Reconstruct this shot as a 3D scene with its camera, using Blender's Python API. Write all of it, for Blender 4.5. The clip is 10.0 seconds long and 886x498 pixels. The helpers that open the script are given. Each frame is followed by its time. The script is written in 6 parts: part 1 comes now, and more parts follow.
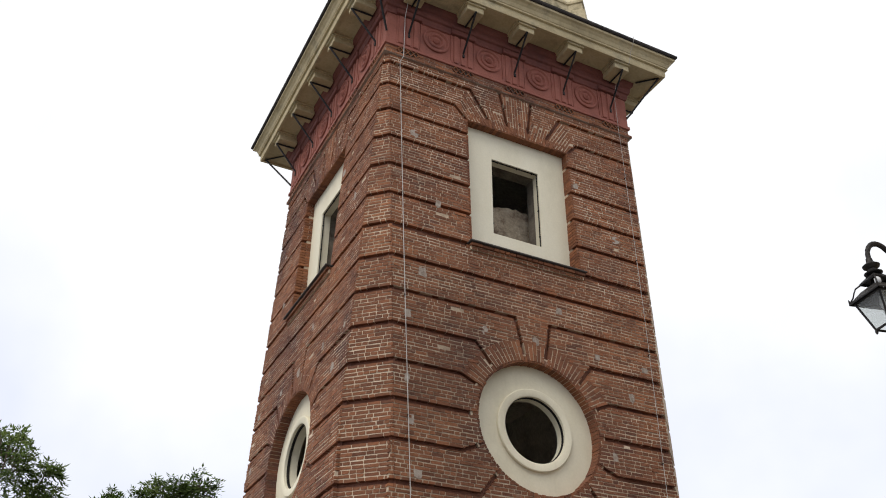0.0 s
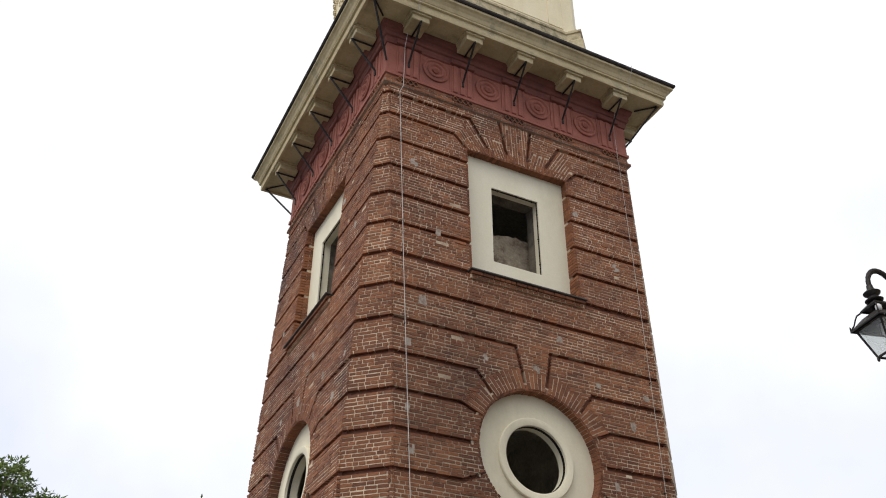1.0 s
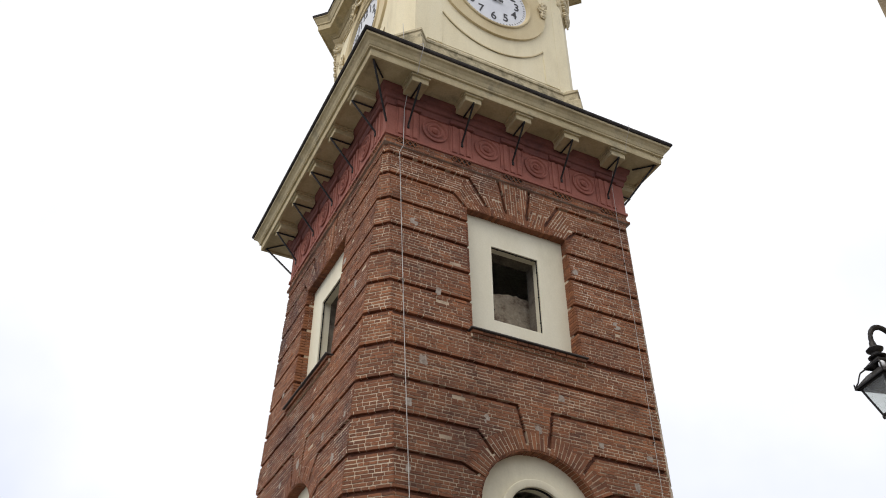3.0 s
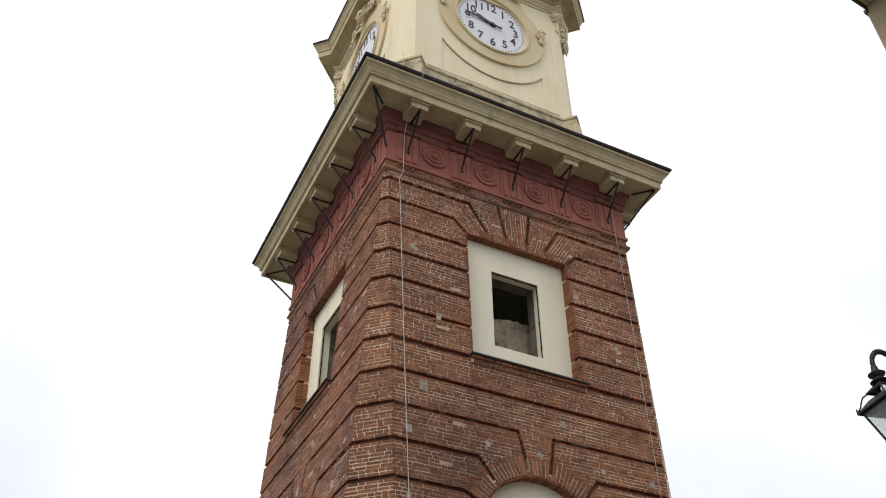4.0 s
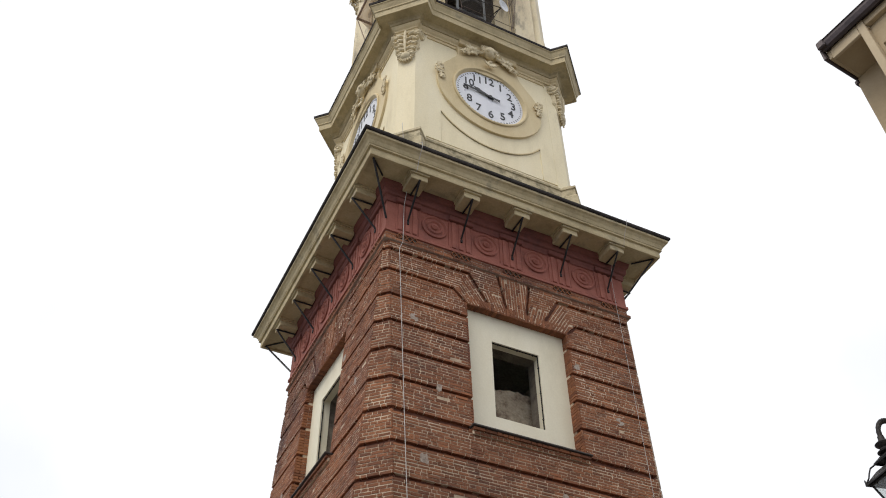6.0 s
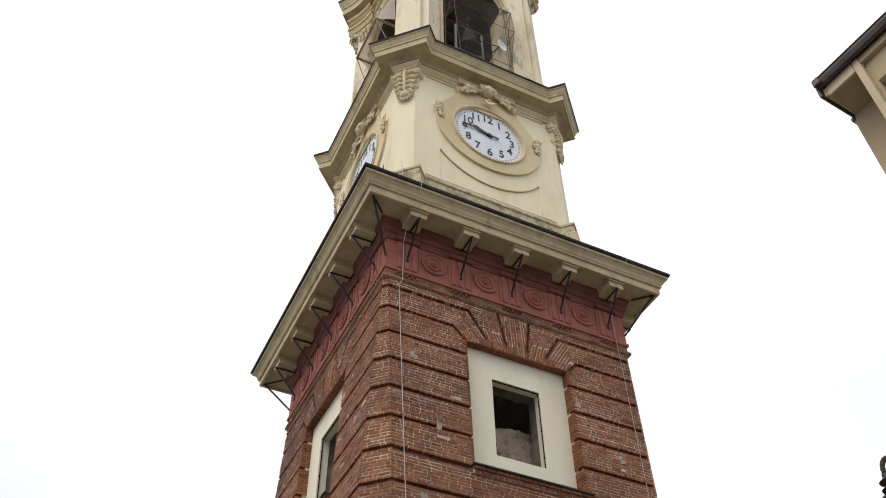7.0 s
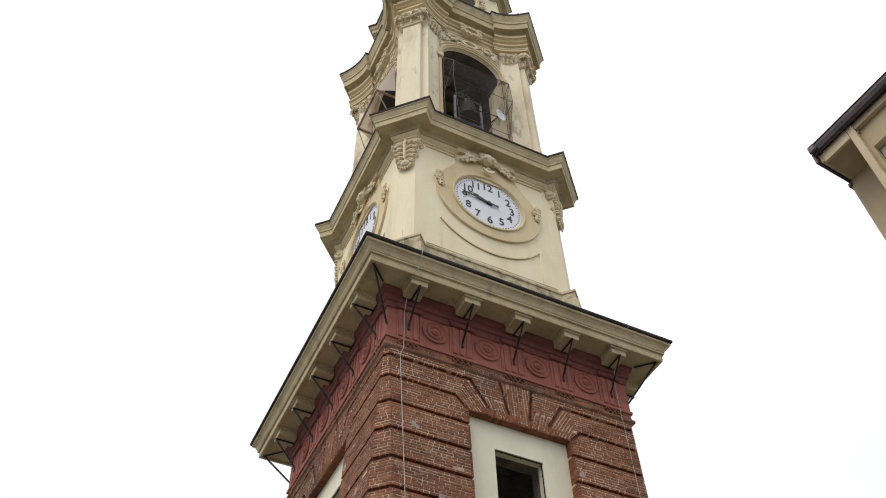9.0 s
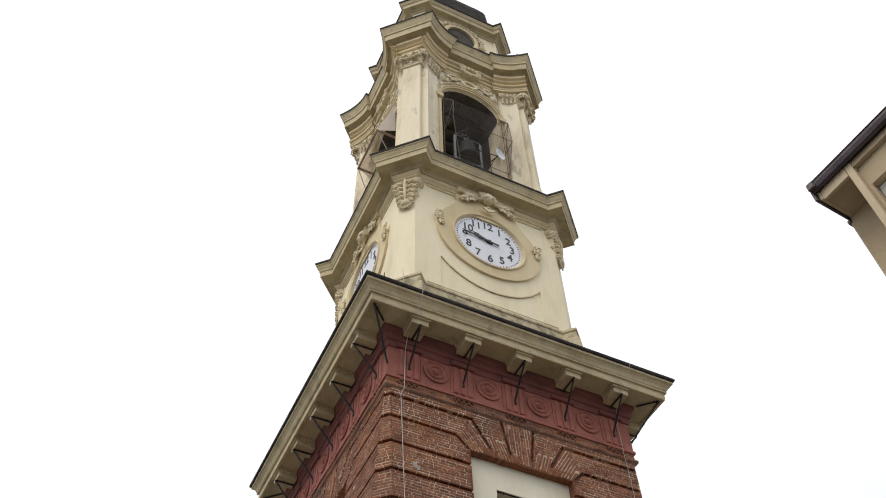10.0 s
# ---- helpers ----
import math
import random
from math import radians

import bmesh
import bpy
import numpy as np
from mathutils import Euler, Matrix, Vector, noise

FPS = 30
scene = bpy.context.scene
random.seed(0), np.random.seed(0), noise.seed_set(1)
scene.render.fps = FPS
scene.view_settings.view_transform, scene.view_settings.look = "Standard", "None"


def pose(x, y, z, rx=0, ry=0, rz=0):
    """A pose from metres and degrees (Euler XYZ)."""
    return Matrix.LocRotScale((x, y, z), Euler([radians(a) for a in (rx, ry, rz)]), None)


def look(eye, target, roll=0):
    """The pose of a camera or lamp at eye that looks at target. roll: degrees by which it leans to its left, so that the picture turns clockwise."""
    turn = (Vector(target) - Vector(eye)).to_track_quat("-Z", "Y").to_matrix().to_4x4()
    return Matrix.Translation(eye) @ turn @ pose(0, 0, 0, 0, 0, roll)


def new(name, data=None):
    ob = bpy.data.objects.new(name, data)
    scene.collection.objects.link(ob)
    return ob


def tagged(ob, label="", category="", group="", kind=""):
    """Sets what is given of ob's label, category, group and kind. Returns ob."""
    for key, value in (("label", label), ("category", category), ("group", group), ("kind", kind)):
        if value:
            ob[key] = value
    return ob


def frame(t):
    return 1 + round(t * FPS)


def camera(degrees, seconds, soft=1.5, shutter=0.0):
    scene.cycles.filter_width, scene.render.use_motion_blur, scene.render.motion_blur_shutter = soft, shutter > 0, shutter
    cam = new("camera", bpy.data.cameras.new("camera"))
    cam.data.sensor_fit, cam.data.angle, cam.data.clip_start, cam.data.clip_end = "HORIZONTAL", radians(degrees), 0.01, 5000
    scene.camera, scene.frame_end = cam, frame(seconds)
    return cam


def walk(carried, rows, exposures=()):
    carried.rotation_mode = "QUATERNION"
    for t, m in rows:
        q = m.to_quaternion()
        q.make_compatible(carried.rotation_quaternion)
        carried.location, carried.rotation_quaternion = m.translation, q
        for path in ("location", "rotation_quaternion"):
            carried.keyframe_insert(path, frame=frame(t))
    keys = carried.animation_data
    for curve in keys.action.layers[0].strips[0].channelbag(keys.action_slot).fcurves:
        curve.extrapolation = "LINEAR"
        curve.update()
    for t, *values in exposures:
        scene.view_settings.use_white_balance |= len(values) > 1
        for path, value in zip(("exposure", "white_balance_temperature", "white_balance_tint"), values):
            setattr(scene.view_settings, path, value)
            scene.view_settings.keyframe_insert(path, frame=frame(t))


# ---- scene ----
cam = camera(52.6, 10.0, soft=1.0)
# seconds, pitch, roll, yaw: the camera stands at one spot and tilts upwards
TILT = [
    (0.0, 32.08, -0.30, -1.27), (0.5, 32.91, -0.22, -1.21), (1.0, 33.89, -0.16, -1.17), (1.5, 34.91, -0.10, -1.13),
    (2.0, 35.93, -0.03, -1.09), (2.5, 36.82, 0.05, -1.02), (4.0, 39.26, 0.23, -0.86), (4.5, 40.14, 0.29, -0.80),
    (5.0, 41.29, 0.36, -0.73), (5.5, 42.51, 0.43, -0.67), (7.0, 46.12, 0.66, -0.51), (7.5, 47.22, 0.74, -0.40),
    (8.0, 48.35, 0.79, -0.32), (8.5, 49.35, 0.83, -0.25), (9.0, 50.46, 0.90, -0.16), (9.5, 51.60, 0.96, -0.07),
    (10.0, 52.95, 1.03, 0.05)]
walk(cam, [(t, pose(0, 0, 1.6, 90 + p, r, y)) for t, p, r, y in TILT],
     exposures=[(0.0, 0.0), (10.0, 0.0)])

# ---- light: a bright overcast sky with a soft sun behind it ----
SUN_EL, SUN_AZ = 52.0, -139.0
world = bpy.data.worlds.new("overcast_sky")
scene.world = world
world.use_nodes = True
wn, wl = world.node_tree.nodes, world.node_tree.links
wn.clear()
w_out = wn.new("ShaderNodeOutputWorld")
w_bg = wn.new("ShaderNodeBackground")
w_sky = wn.new("ShaderNodeTexSky")
w_sky.sky_type = 'NISHITA'
w_sky.sun_disc = False
w_sky.sun_elevation = radians(SUN_EL)
w_sky.sun_rotation = radians(SUN_AZ)
w_noise = wn.new("ShaderNodeTexNoise")
w_noise.inputs["Scale"].default_value = 2.2
w_noise.inputs["Detail"].default_value = 5.0
w_ramp = wn.new("ShaderNodeValToRGB")
w_ramp.color_ramp.elements[0].position = 0.22
w_ramp.color_ramp.elements[0].color = (8.1, 8.6, 10.4, 1)
w_ramp.color_ramp.elements[1].position = 0.5
w_ramp.color_ramp.elements[1].color = (11.0, 11.1, 11.3, 1)
w_mix = wn.new("ShaderNodeMix")
w_mix.data_type = 'RGBA'
w_mix.inputs[0].default_value = 0.94
w_tc = wn.new("ShaderNodeTexCoord")
wl.new(w_tc.outputs["Generated"], w_noise.inputs["Vector"])
w_sep = wn.new("ShaderNodeSeparateXYZ")
wl.new(w_tc.outputs["Generated"], w_sep.inputs[0])
w_low = wn.new("ShaderNodeMapRange")
w_low.inputs["From Min"].default_value, w_low.inputs["From Max"].default_value = 0.2, 0.66
w_low.inputs["To Min"].default_value, w_low.inputs["To Max"].default_value = -0.29, 0.07
wl.new(w_sep.outputs["Z"], w_low.inputs["Value"])
w_add = wn.new("ShaderNodeMath")
wl.new(w_noise.outputs["Fac"], w_add.inputs[0])
wl.new(w_low.outputs["Result"], w_add.inputs[1])
wl.new(w_add.outputs[0], w_ramp.inputs["Fac"])
wl.new(w_sky.outputs["Color"], w_mix.inputs[6])
wl.new(w_ramp.outputs["Color"], w_mix.inputs[7])
wl.new(w_mix.outputs[2], w_bg.inputs["Color"])
w_bg.inputs["Strength"].default_value = 0.1
wl.new(w_bg.outputs["Background"], w_out.inputs["Surface"])
sun = new("sun", bpy.data.lights.new("sun", 'SUN'))
sun.data.energy = 1.65
sun.data.angle = radians(40)
sun.data.color = (1.0, 0.94, 0.85)
az = radians(SUN_AZ)
sun_from = Vector((math.sin(az) * math.cos(radians(SUN_EL)), math.cos(az) * math.cos(radians(SUN_EL)), math.sin(radians(SUN_EL))))
sun.matrix_world = look(sun_from * 60, (0, 0, 0))


# ---- materials ----
def material(name, base, dark=None, light=None, rough=0.8, scale=1.5, fine=30.0, bump=0.25, metal=0.0, spots=0.0, streak=1.0, per="", spread=0.0, grit=0.5, spot_scale=1.7, spot_from=0.6, spot=None, grime=None):
    """A surface with broad and fine variation; per: 'island' or 'object' varies piece from piece."""
    m = bpy.data.materials.new(name)
    m.use_nodes = True
    n, l = m.node_tree.nodes, m.node_tree.links
    b = n["Principled BSDF"]
    b.inputs["Metallic"].default_value = metal
    tc = n.new("ShaderNodeTexCoord")
    mp = n.new("ShaderNodeMapping")
    mp.inputs["Scale"].default_value = (1, 1, streak)
    l.new(tc.outputs["Object"], mp.inputs["Vector"])
    broad = n.new("ShaderNodeTexNoise")
    broad.inputs["Scale"].default_value = scale
    broad.inputs["Detail"].default_value = 6
    broad.inputs["Roughness"].default_value = 0.65
    l.new(mp.outputs["Vector"], broad.inputs["Vector"])
    grain = n.new("ShaderNodeTexNoise")
    grain.inputs["Scale"].default_value = fine
    grain.inputs["Detail"].default_value = 4
    l.new(tc.outputs["Object"], grain.inputs["Vector"])
    dark = dark or tuple(c * 0.7 for c in base)
    light = light or tuple(min(0.85, c * 1.2) for c in base)
    ramp = n.new("ShaderNodeValToRGB")
    e = ramp.color_ramp.elements
    e[0].position, e[0].color = 0.3, (*dark, 1)
    e[1].position, e[1].color = 0.72, (*light, 1)
    mid = e.new(0.48)
    mid.color = (*base, 1)
    l.new(broad.outputs["Fac"], ramp.inputs["Fac"])
    mix = n.new("ShaderNodeMix")
    mix.data_type = 'RGBA'
    mix.blend_type = 'MULTIPLY'
    mix.inputs[0].default_value = grit
    gr = n.new("ShaderNodeMapRange")
    gr.inputs["From Min"].default_value, gr.inputs["From Max"].default_value = 0.25, 0.75
    gr.inputs["To Min"].default_value, gr.inputs["To Max"].default_value = 0.55, 1.25
    l.new(grain.outputs["Fac"], gr.inputs["Value"])
    l.new(ramp.outputs["Color"], mix.inputs[6])
    l.new(gr.outputs["Result"], mix.inputs[7])
    col = mix.outputs[2]
    if per:
        src = n.new("ShaderNodeNewGeometry" if per == "island" else "ShaderNodeObjectInfo")
        rnd = src.outputs["Random Per Island" if per == "island" else "Random"]
        pr = n.new("ShaderNodeValToRGB")
        pe = pr.color_ramp.elements
        pe[0].position, pe[0].color = 0.0, (1 - spread, 1 - spread * 1.05, 1 - spread, 1)
        pe[1].position, pe[1].color = 1.0, (1 + spread * 0.9, 1 + spread * 0.8, 1 + spread * 0.75, 1)
        q = pe.new(0.12)
        q.color = (0.66, 0.62, 0.66, 1)
        q = pe.new(0.2)
        q.color = (1 - spread * 0.5, 1 - spread * 0.6, 1 - spread * 0.55, 1)
        q = pe.new(0.8)
        q.color = (1 + spread * 0.3, 1 + spread * 0.25, 1 + spread * 0.2, 1)
        l.new(rnd, pr.inputs["Fac"])
        pm = n.new("ShaderNodeMix")
        pm.data_type = 'RGBA'
        pm.blend_type = 'MULTIPLY'
        pm.inputs[0].default_value = 1.0
        l.new(col, pm.inputs[6])
        l.new(pr.outputs["Color"], pm.inputs[7])
        col = pm.outputs[2]
    if spots:
        sp = n.new("ShaderNodeTexNoise")
        sp.inputs["Scale"].default_value = spot_scale
        sp.inputs["Detail"].default_value = 7
        sp.inputs["Roughness"].default_value = 0.7
        l.new(mp.outputs["Vector"], sp.inputs["Vector"])
        sr = n.new("ShaderNodeMapRange")
        sr.inputs["From Min"].default_value, sr.inputs["From Max"].default_value = spot_from, spot_from + 0.1
        sr.inputs["To Max"].default_value = spots
        l.new(sp.outputs["Fac"], sr.inputs["Value"])
        sm = n.new("ShaderNodeMix")
        sm.data_type = 'RGBA'
        l.new(sr.outputs["Result"], sm.inputs[0])
        l.new(col, sm.inputs[6])
        sm.inputs[7].default_value = (*(spot or SPOT), 1)
        col = sm.outputs[2]
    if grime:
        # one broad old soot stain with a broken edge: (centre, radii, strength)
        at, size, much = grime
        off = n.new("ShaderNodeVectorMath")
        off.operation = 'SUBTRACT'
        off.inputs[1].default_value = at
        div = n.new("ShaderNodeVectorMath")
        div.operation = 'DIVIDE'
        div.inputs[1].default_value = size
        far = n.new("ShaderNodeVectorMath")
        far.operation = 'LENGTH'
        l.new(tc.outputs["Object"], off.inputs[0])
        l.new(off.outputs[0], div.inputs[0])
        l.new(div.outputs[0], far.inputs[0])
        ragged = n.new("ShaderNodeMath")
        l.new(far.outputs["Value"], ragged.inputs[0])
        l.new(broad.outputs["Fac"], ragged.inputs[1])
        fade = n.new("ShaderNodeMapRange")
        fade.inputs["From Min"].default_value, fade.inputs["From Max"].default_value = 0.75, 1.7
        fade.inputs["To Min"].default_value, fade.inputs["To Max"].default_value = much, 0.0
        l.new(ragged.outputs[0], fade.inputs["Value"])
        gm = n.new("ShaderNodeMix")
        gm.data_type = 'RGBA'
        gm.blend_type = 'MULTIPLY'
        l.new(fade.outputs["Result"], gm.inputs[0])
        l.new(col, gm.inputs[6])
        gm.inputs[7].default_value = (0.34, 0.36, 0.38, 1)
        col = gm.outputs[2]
    l.new(col, b.inputs["Base Color"])
    rr = n.new("ShaderNodeMapRange")
    rr.inputs["To Min"].default_value, rr.inputs["To Max"].default_value = max(0.05, rough - 0.12), min(1.0, rough + 0.1)
    l.new(broad.outputs["Fac"], rr.inputs["Value"])
    l.new(rr.outputs["Result"], b.inputs["Roughness"])
    if bump:
        bp = n.new("ShaderNodeBump")
        bp.inputs["Strength"].default_value = bump
        bp.inputs["Distance"].default_value = 0.02
        l.new(grain.outputs["Fac"], bp.inputs["Height"])
        l.new(bp.outputs["Normal"], b.inputs["Normal"])
    return m


SPOT = (0.33, 0.255, 0.185)
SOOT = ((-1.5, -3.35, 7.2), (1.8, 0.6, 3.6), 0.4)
BRICK = (0.208, 0.0765, 0.0325)
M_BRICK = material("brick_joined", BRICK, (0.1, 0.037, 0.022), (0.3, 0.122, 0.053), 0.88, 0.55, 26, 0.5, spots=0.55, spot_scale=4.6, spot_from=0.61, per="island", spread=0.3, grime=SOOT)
M_BRICK1 = material("brick_single", tuple(c * 0.86 for c in BRICK), (0.1, 0.037, 0.022), (0.27, 0.11, 0.048), 0.88, 0.55, 26, 0.5, spots=0.55, spot_scale=4.6, spot_from=0.61, per="object", spread=0.3)
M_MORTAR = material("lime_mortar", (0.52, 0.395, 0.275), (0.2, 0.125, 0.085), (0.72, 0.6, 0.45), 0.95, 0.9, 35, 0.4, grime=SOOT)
M_STRING = material("worn_string_course", (0.27, 0.17, 0.12), (0.16, 0.08, 0.055), (0.4, 0.31, 0.24), 0.95, 3.0, 35, 0.4)
M_SLATE = material("dark_sill_stone", (0.07, 0.06, 0.055), rough=0.85, scale=4)
M_PATCH = material("grey_mortar_filling", (0.34, 0.28, 0.23), (0.18, 0.13, 0.1), (0.45, 0.39, 0.33), 0.95, 9.0, 45, 0.5)
M_GROOVE = material("old_brick_core", (0.18, 0.074, 0.045), (0.12, 0.05, 0.034), (0.27, 0.13, 0.085), 0.95, 2.5, 30, 0.4)
STAIN = (0.2, 0.17, 0.11)
M_CREAM = material("cream_stucco", (0.82, 0.725, 0.495), (0.7, 0.605, 0.395), (0.86, 0.78, 0.57), 0.85, 0.8, 26, 0.1, streak=0.3, grit=0.14, spots=0.5, spot_scale=1.3, spot_from=0.62, spot=(0.4, 0.35, 0.25))
M_TRIM = material("ochre_cream_moulding", (0.63, 0.51, 0.295), (0.5, 0.4, 0.225), (0.7, 0.59, 0.37), 0.82, 1.1, 26, 0.1, streak=0.5, grit=0.18, spots=0.3, spot_scale=1.5, spot_from=0.62, spot=(0.4, 0.33, 0.2))
M_BELFRY = material("streaked_belfry_stucco", (0.78, 0.69, 0.49), (0.58, 0.49, 0.34), (0.84, 0.76, 0.57), 0.87, 1.0, 26, 0.12, streak=0.35, grit=0.18, spots=0.75, spot_scale=1.15, spot_from=0.555, spot=(0.24, 0.205, 0.15))
M_SHUTTER = material("pale_shutter_paint", (0.66, 0.64, 0.57), rough=0.7, scale=3, bump=0.05, grit=0.1)
M_CORNICE = material("weathered_cream_cornice", (0.5, 0.41, 0.235), (0.34, 0.275, 0.155), (0.6, 0.51, 0.32), 0.82, 1.3, 20, 0.12, grit=0.25, spots=0.6, spot_scale=1.3, spot_from=0.55, spot=STAIN)
M_STAINED = material("moss_stained_stucco", (0.5, 0.42, 0.26), (0.27, 0.225, 0.13), (0.62, 0.54, 0.36), 0.88, 2.2, 22, 0.2, grit=0.35, spots=0.75, spot_scale=1.9, spot_from=0.5, spot=(0.15, 0.13, 0.075))
M_PLASTER = material("ivory_plaster", (0.75, 0.695, 0.53), (0.65, 0.595, 0.44), (0.8, 0.755, 0.6), 0.88, 0.9, 26, 0.1, grit=0.1, streak=0.4, spots=0.25, spot_scale=1.6, spot_from=0.62, spot=(0.45, 0.41, 0.32))
M_RED = material("red_painted_render", (0.29, 0.092, 0.062), (0.2, 0.065, 0.048), (0.35, 0.125, 0.09), 0.8, 1.6, 26, 0.2, grit=0.3, spots=0.35, spot_scale=1.8, spot_from=0.58, spot=(0.17, 0.06, 0.045))
M_REDTRIM = material("dark_red_moulding", (0.17, 0.052, 0.038), (0.11, 0.034, 0.028), (0.22, 0.075, 0.055), 0.8, 1.5, 26, 0.2, grit=0.3)
M_IRON = material("black_iron", (0.022, 0.02, 0.02), (0.012, 0.011, 0.011), (0.05, 0.042, 0.036), 0.55, 6, 60, 0.2, metal=0.6)
M_ROOF = material("dark_roof_sheet", (0.042, 0.037, 0.035), (0.022, 0.02, 0.02), (0.075, 0.066, 0.06), 0.95, 3, 30, 0.15, metal=0.0)
M_ROOF.node_tree.nodes["Principled BSDF"].inputs["Specular IOR Level"].default_value = 0.1
M_DARK = material("dusky_interior_plaster", (0.7, 0.64, 0.55), (0.5, 0.46, 0.39), (0.78, 0.73, 0.64), 0.95, 1.5, 16, 0.3)
M_RUBBLE = material("bare_rubble_masonry", (0.34, 0.28, 0.2), (0.13, 0.08, 0.055), (0.46, 0.39, 0.29), 0.95, 5.0, 22, 0.9)
# rubble tone darkened for the jambs, painting in the dimness behind the plaster
M_JAMB = material("dim_inner_masonry", (0.16, 0.135, 0.105), (0.08, 0.065, 0.05), (0.24, 0.205, 0.16), 0.95, 4.0, 22, 0.6)
M_ORN = material("moulded_stucco_ornament", (0.68, 0.58, 0.38), (0.5, 0.42, 0.26), (0.76, 0.67, 0.47), 0.8, 4, 30, 0.15, grit=0.25)
M_DIAL = material("white_clock_dial", (0.72, 0.73, 0.76), (0.66, 0.67, 0.71), (0.78, 0.79, 0.81), 0.45, 2.0, 12, 0.0, grit=0.06)
M_BLACK = material("black_paint", (0.02, 0.02, 0.022), rough=0.5, bump=0.0)
M_BRONZE = material("dark_bronze", (0.014, 0.012, 0.011), rough=0.65, metal=0.3, scale=4)
M_STEEL = material("galvanised_steel", (0.2, 0.215, 0.225), rough=0.5, metal=0.8, scale=5, bump=0.05)
M_WHITE = material("white_enamel", (0.75, 0.76, 0.76), rough=0.4, bump=0.0)
M_CABLE = material("pale_braided_cable", (0.5, 0.47, 0.44), rough=0.6, bump=0.0)
M_BAR = material("faded_brown_bar", (0.3, 0.21, 0.165), (0.2, 0.14, 0.11), (0.38, 0.28, 0.22), 0.8, 4, 30, 0.1)
M_RUST = material("rusty_frame", (0.12, 0.085, 0.07), (0.07, 0.05, 0.04), rough=0.8, scale=4)
M_PAVE = material("grey_stone_paving", (0.16, 0.155, 0.145), rough=0.85, scale=0.6, fine=20)
M_BEIGE = material("beige_render", (0.4, 0.31, 0.19), (0.34, 0.26, 0.16), (0.45, 0.36, 0.23), 0.88, 1.2, 30, 0.08, grit=0.12)
M_BEIGE2 = material("pale_beige_band", (0.5, 0.4, 0.26), (0.44, 0.35, 0.22), (0.55, 0.45, 0.3), rough=0.85, scale=1.5, fine=30, bump=0.06, grit=0.1)
M_GUTTER = material("brown_gutter_metal", (0.07, 0.055, 0.055), (0.05, 0.04, 0.04), (0.1, 0.08, 0.078), 0.4, 3, 30, 0.05, metal=0.6)
M_LEAF = material("green_leaves", (0.11, 0.175, 0.042), (0.05, 0.085, 0.025), (0.24, 0.3, 0.1), 0.55, 1.2, 12, 0.0, per="island", spread=0.45)
# near-black tone that paints shade into the belfry, oval openings and brick holes
M_UNLIT = material("unlit_hollow", (0.06, 0.05, 0.04), (0.03, 0.025, 0.02), (0.1, 0.085, 0.07), 0.95, 2.0, 20, 0.3)
_n, _l = M_LEAF.node_tree.nodes, M_LEAF.node_tree.links
_tr = _n.new("ShaderNodeBsdfTranslucent")
_mx = _n.new("ShaderNodeMixShader")
_mx.inputs[0].default_value = 0.45
_l.new(_n["Principled BSDF"].inputs["Base Color"].links[0].from_socket, _tr.inputs["Color"])
_l.new(_n["Principled BSDF"].outputs[0], _mx.inputs[1])
_l.new(_tr.outputs[0], _mx.inputs[2])
_l.new(_mx.outputs[0], _n["Material Output"].inputs["Surface"])
M_BARK = material("grey_bark", (0.12, 0.095, 0.07), rough=0.9, scale=6, fine=30, bump=0.6)


def glass(name, tint, rough=0.05, clear=0.85):
    m = bpy.data.materials.new(name)
    m.use_nodes = True
    n, l = m.node_tree.nodes, m.node_tree.links
    b = n["Principled BSDF"]
    b.inputs["Base Color"].default_value = (*tint, 1)
    b.inputs["Roughness"].default_value = rough
    tr = n.new("ShaderNodeBsdfTransparent")
    tr.inputs["Color"].default_value = (*tint, 1)
    mx = n.new("ShaderNodeMixShader")
    mx.inputs[0].default_value = clear
    l.new(b.outputs[0], mx.inputs[1])
    l.new(tr.outputs[0], mx.inputs[2])
    l.new(mx.outputs[0], n["Material Output"].inputs["Surface"])
    return m


M_GLASS = glass("lantern_glass", (0.86, 0.88, 0.87), 0.2, 0.78)
M_NET = glass("fine_bird_net", (0.42, 0.37, 0.33), 0.9, 0.95)
M_SCREEN = glass("dusty_bird_screen", (0.78, 0.7, 0.62), 0.95, 0.45)
M_NET.node_tree.nodes["Transparent BSDF"].inputs["Color"].default_value = (0.8, 0.79, 0.78, 1)


# ---- mesh helpers ----
def mesh_of(name, bm, mat):
    me = bpy.data.meshes.new(name)
    bmesh.ops.recalc_face_normals(bm, faces=bm.faces)
    bm.to_mesh(me)
    bm.free()
    me.materials.append(mat)
    return me


def part(name, bm, mat, parent=None, label="", smooth=False):
    ob = new(name, mesh_of(name, bm, mat))
    if smooth:
        ob.data.polygons.foreach_set("use_smooth", [True] * len(ob.data.polygons))
        ob.data.set_sharp_from_angle(angle=radians(40))
    if parent is not None:
        ob.parent = parent
    if label:
        tagged(ob, label)
    return ob


def box(bm, x0, x1, y0, y1, z0, z1, m=None):
    v = [bm.verts.new((x, y, z)) for z in (z0, z1) for y in (y0, y1) for x in (x0, x1)]
    for f in ((0, 2, 3, 1), (4, 5, 7, 6), (0, 1, 5, 4), (2, 6, 7, 3), (0, 4, 6, 2), (1, 3, 7, 5)):
        bm.faces.new([v[i] for i in f])
    if m is not None:
        bmesh.ops.transform(bm, matrix=m, verts=v)
    return v


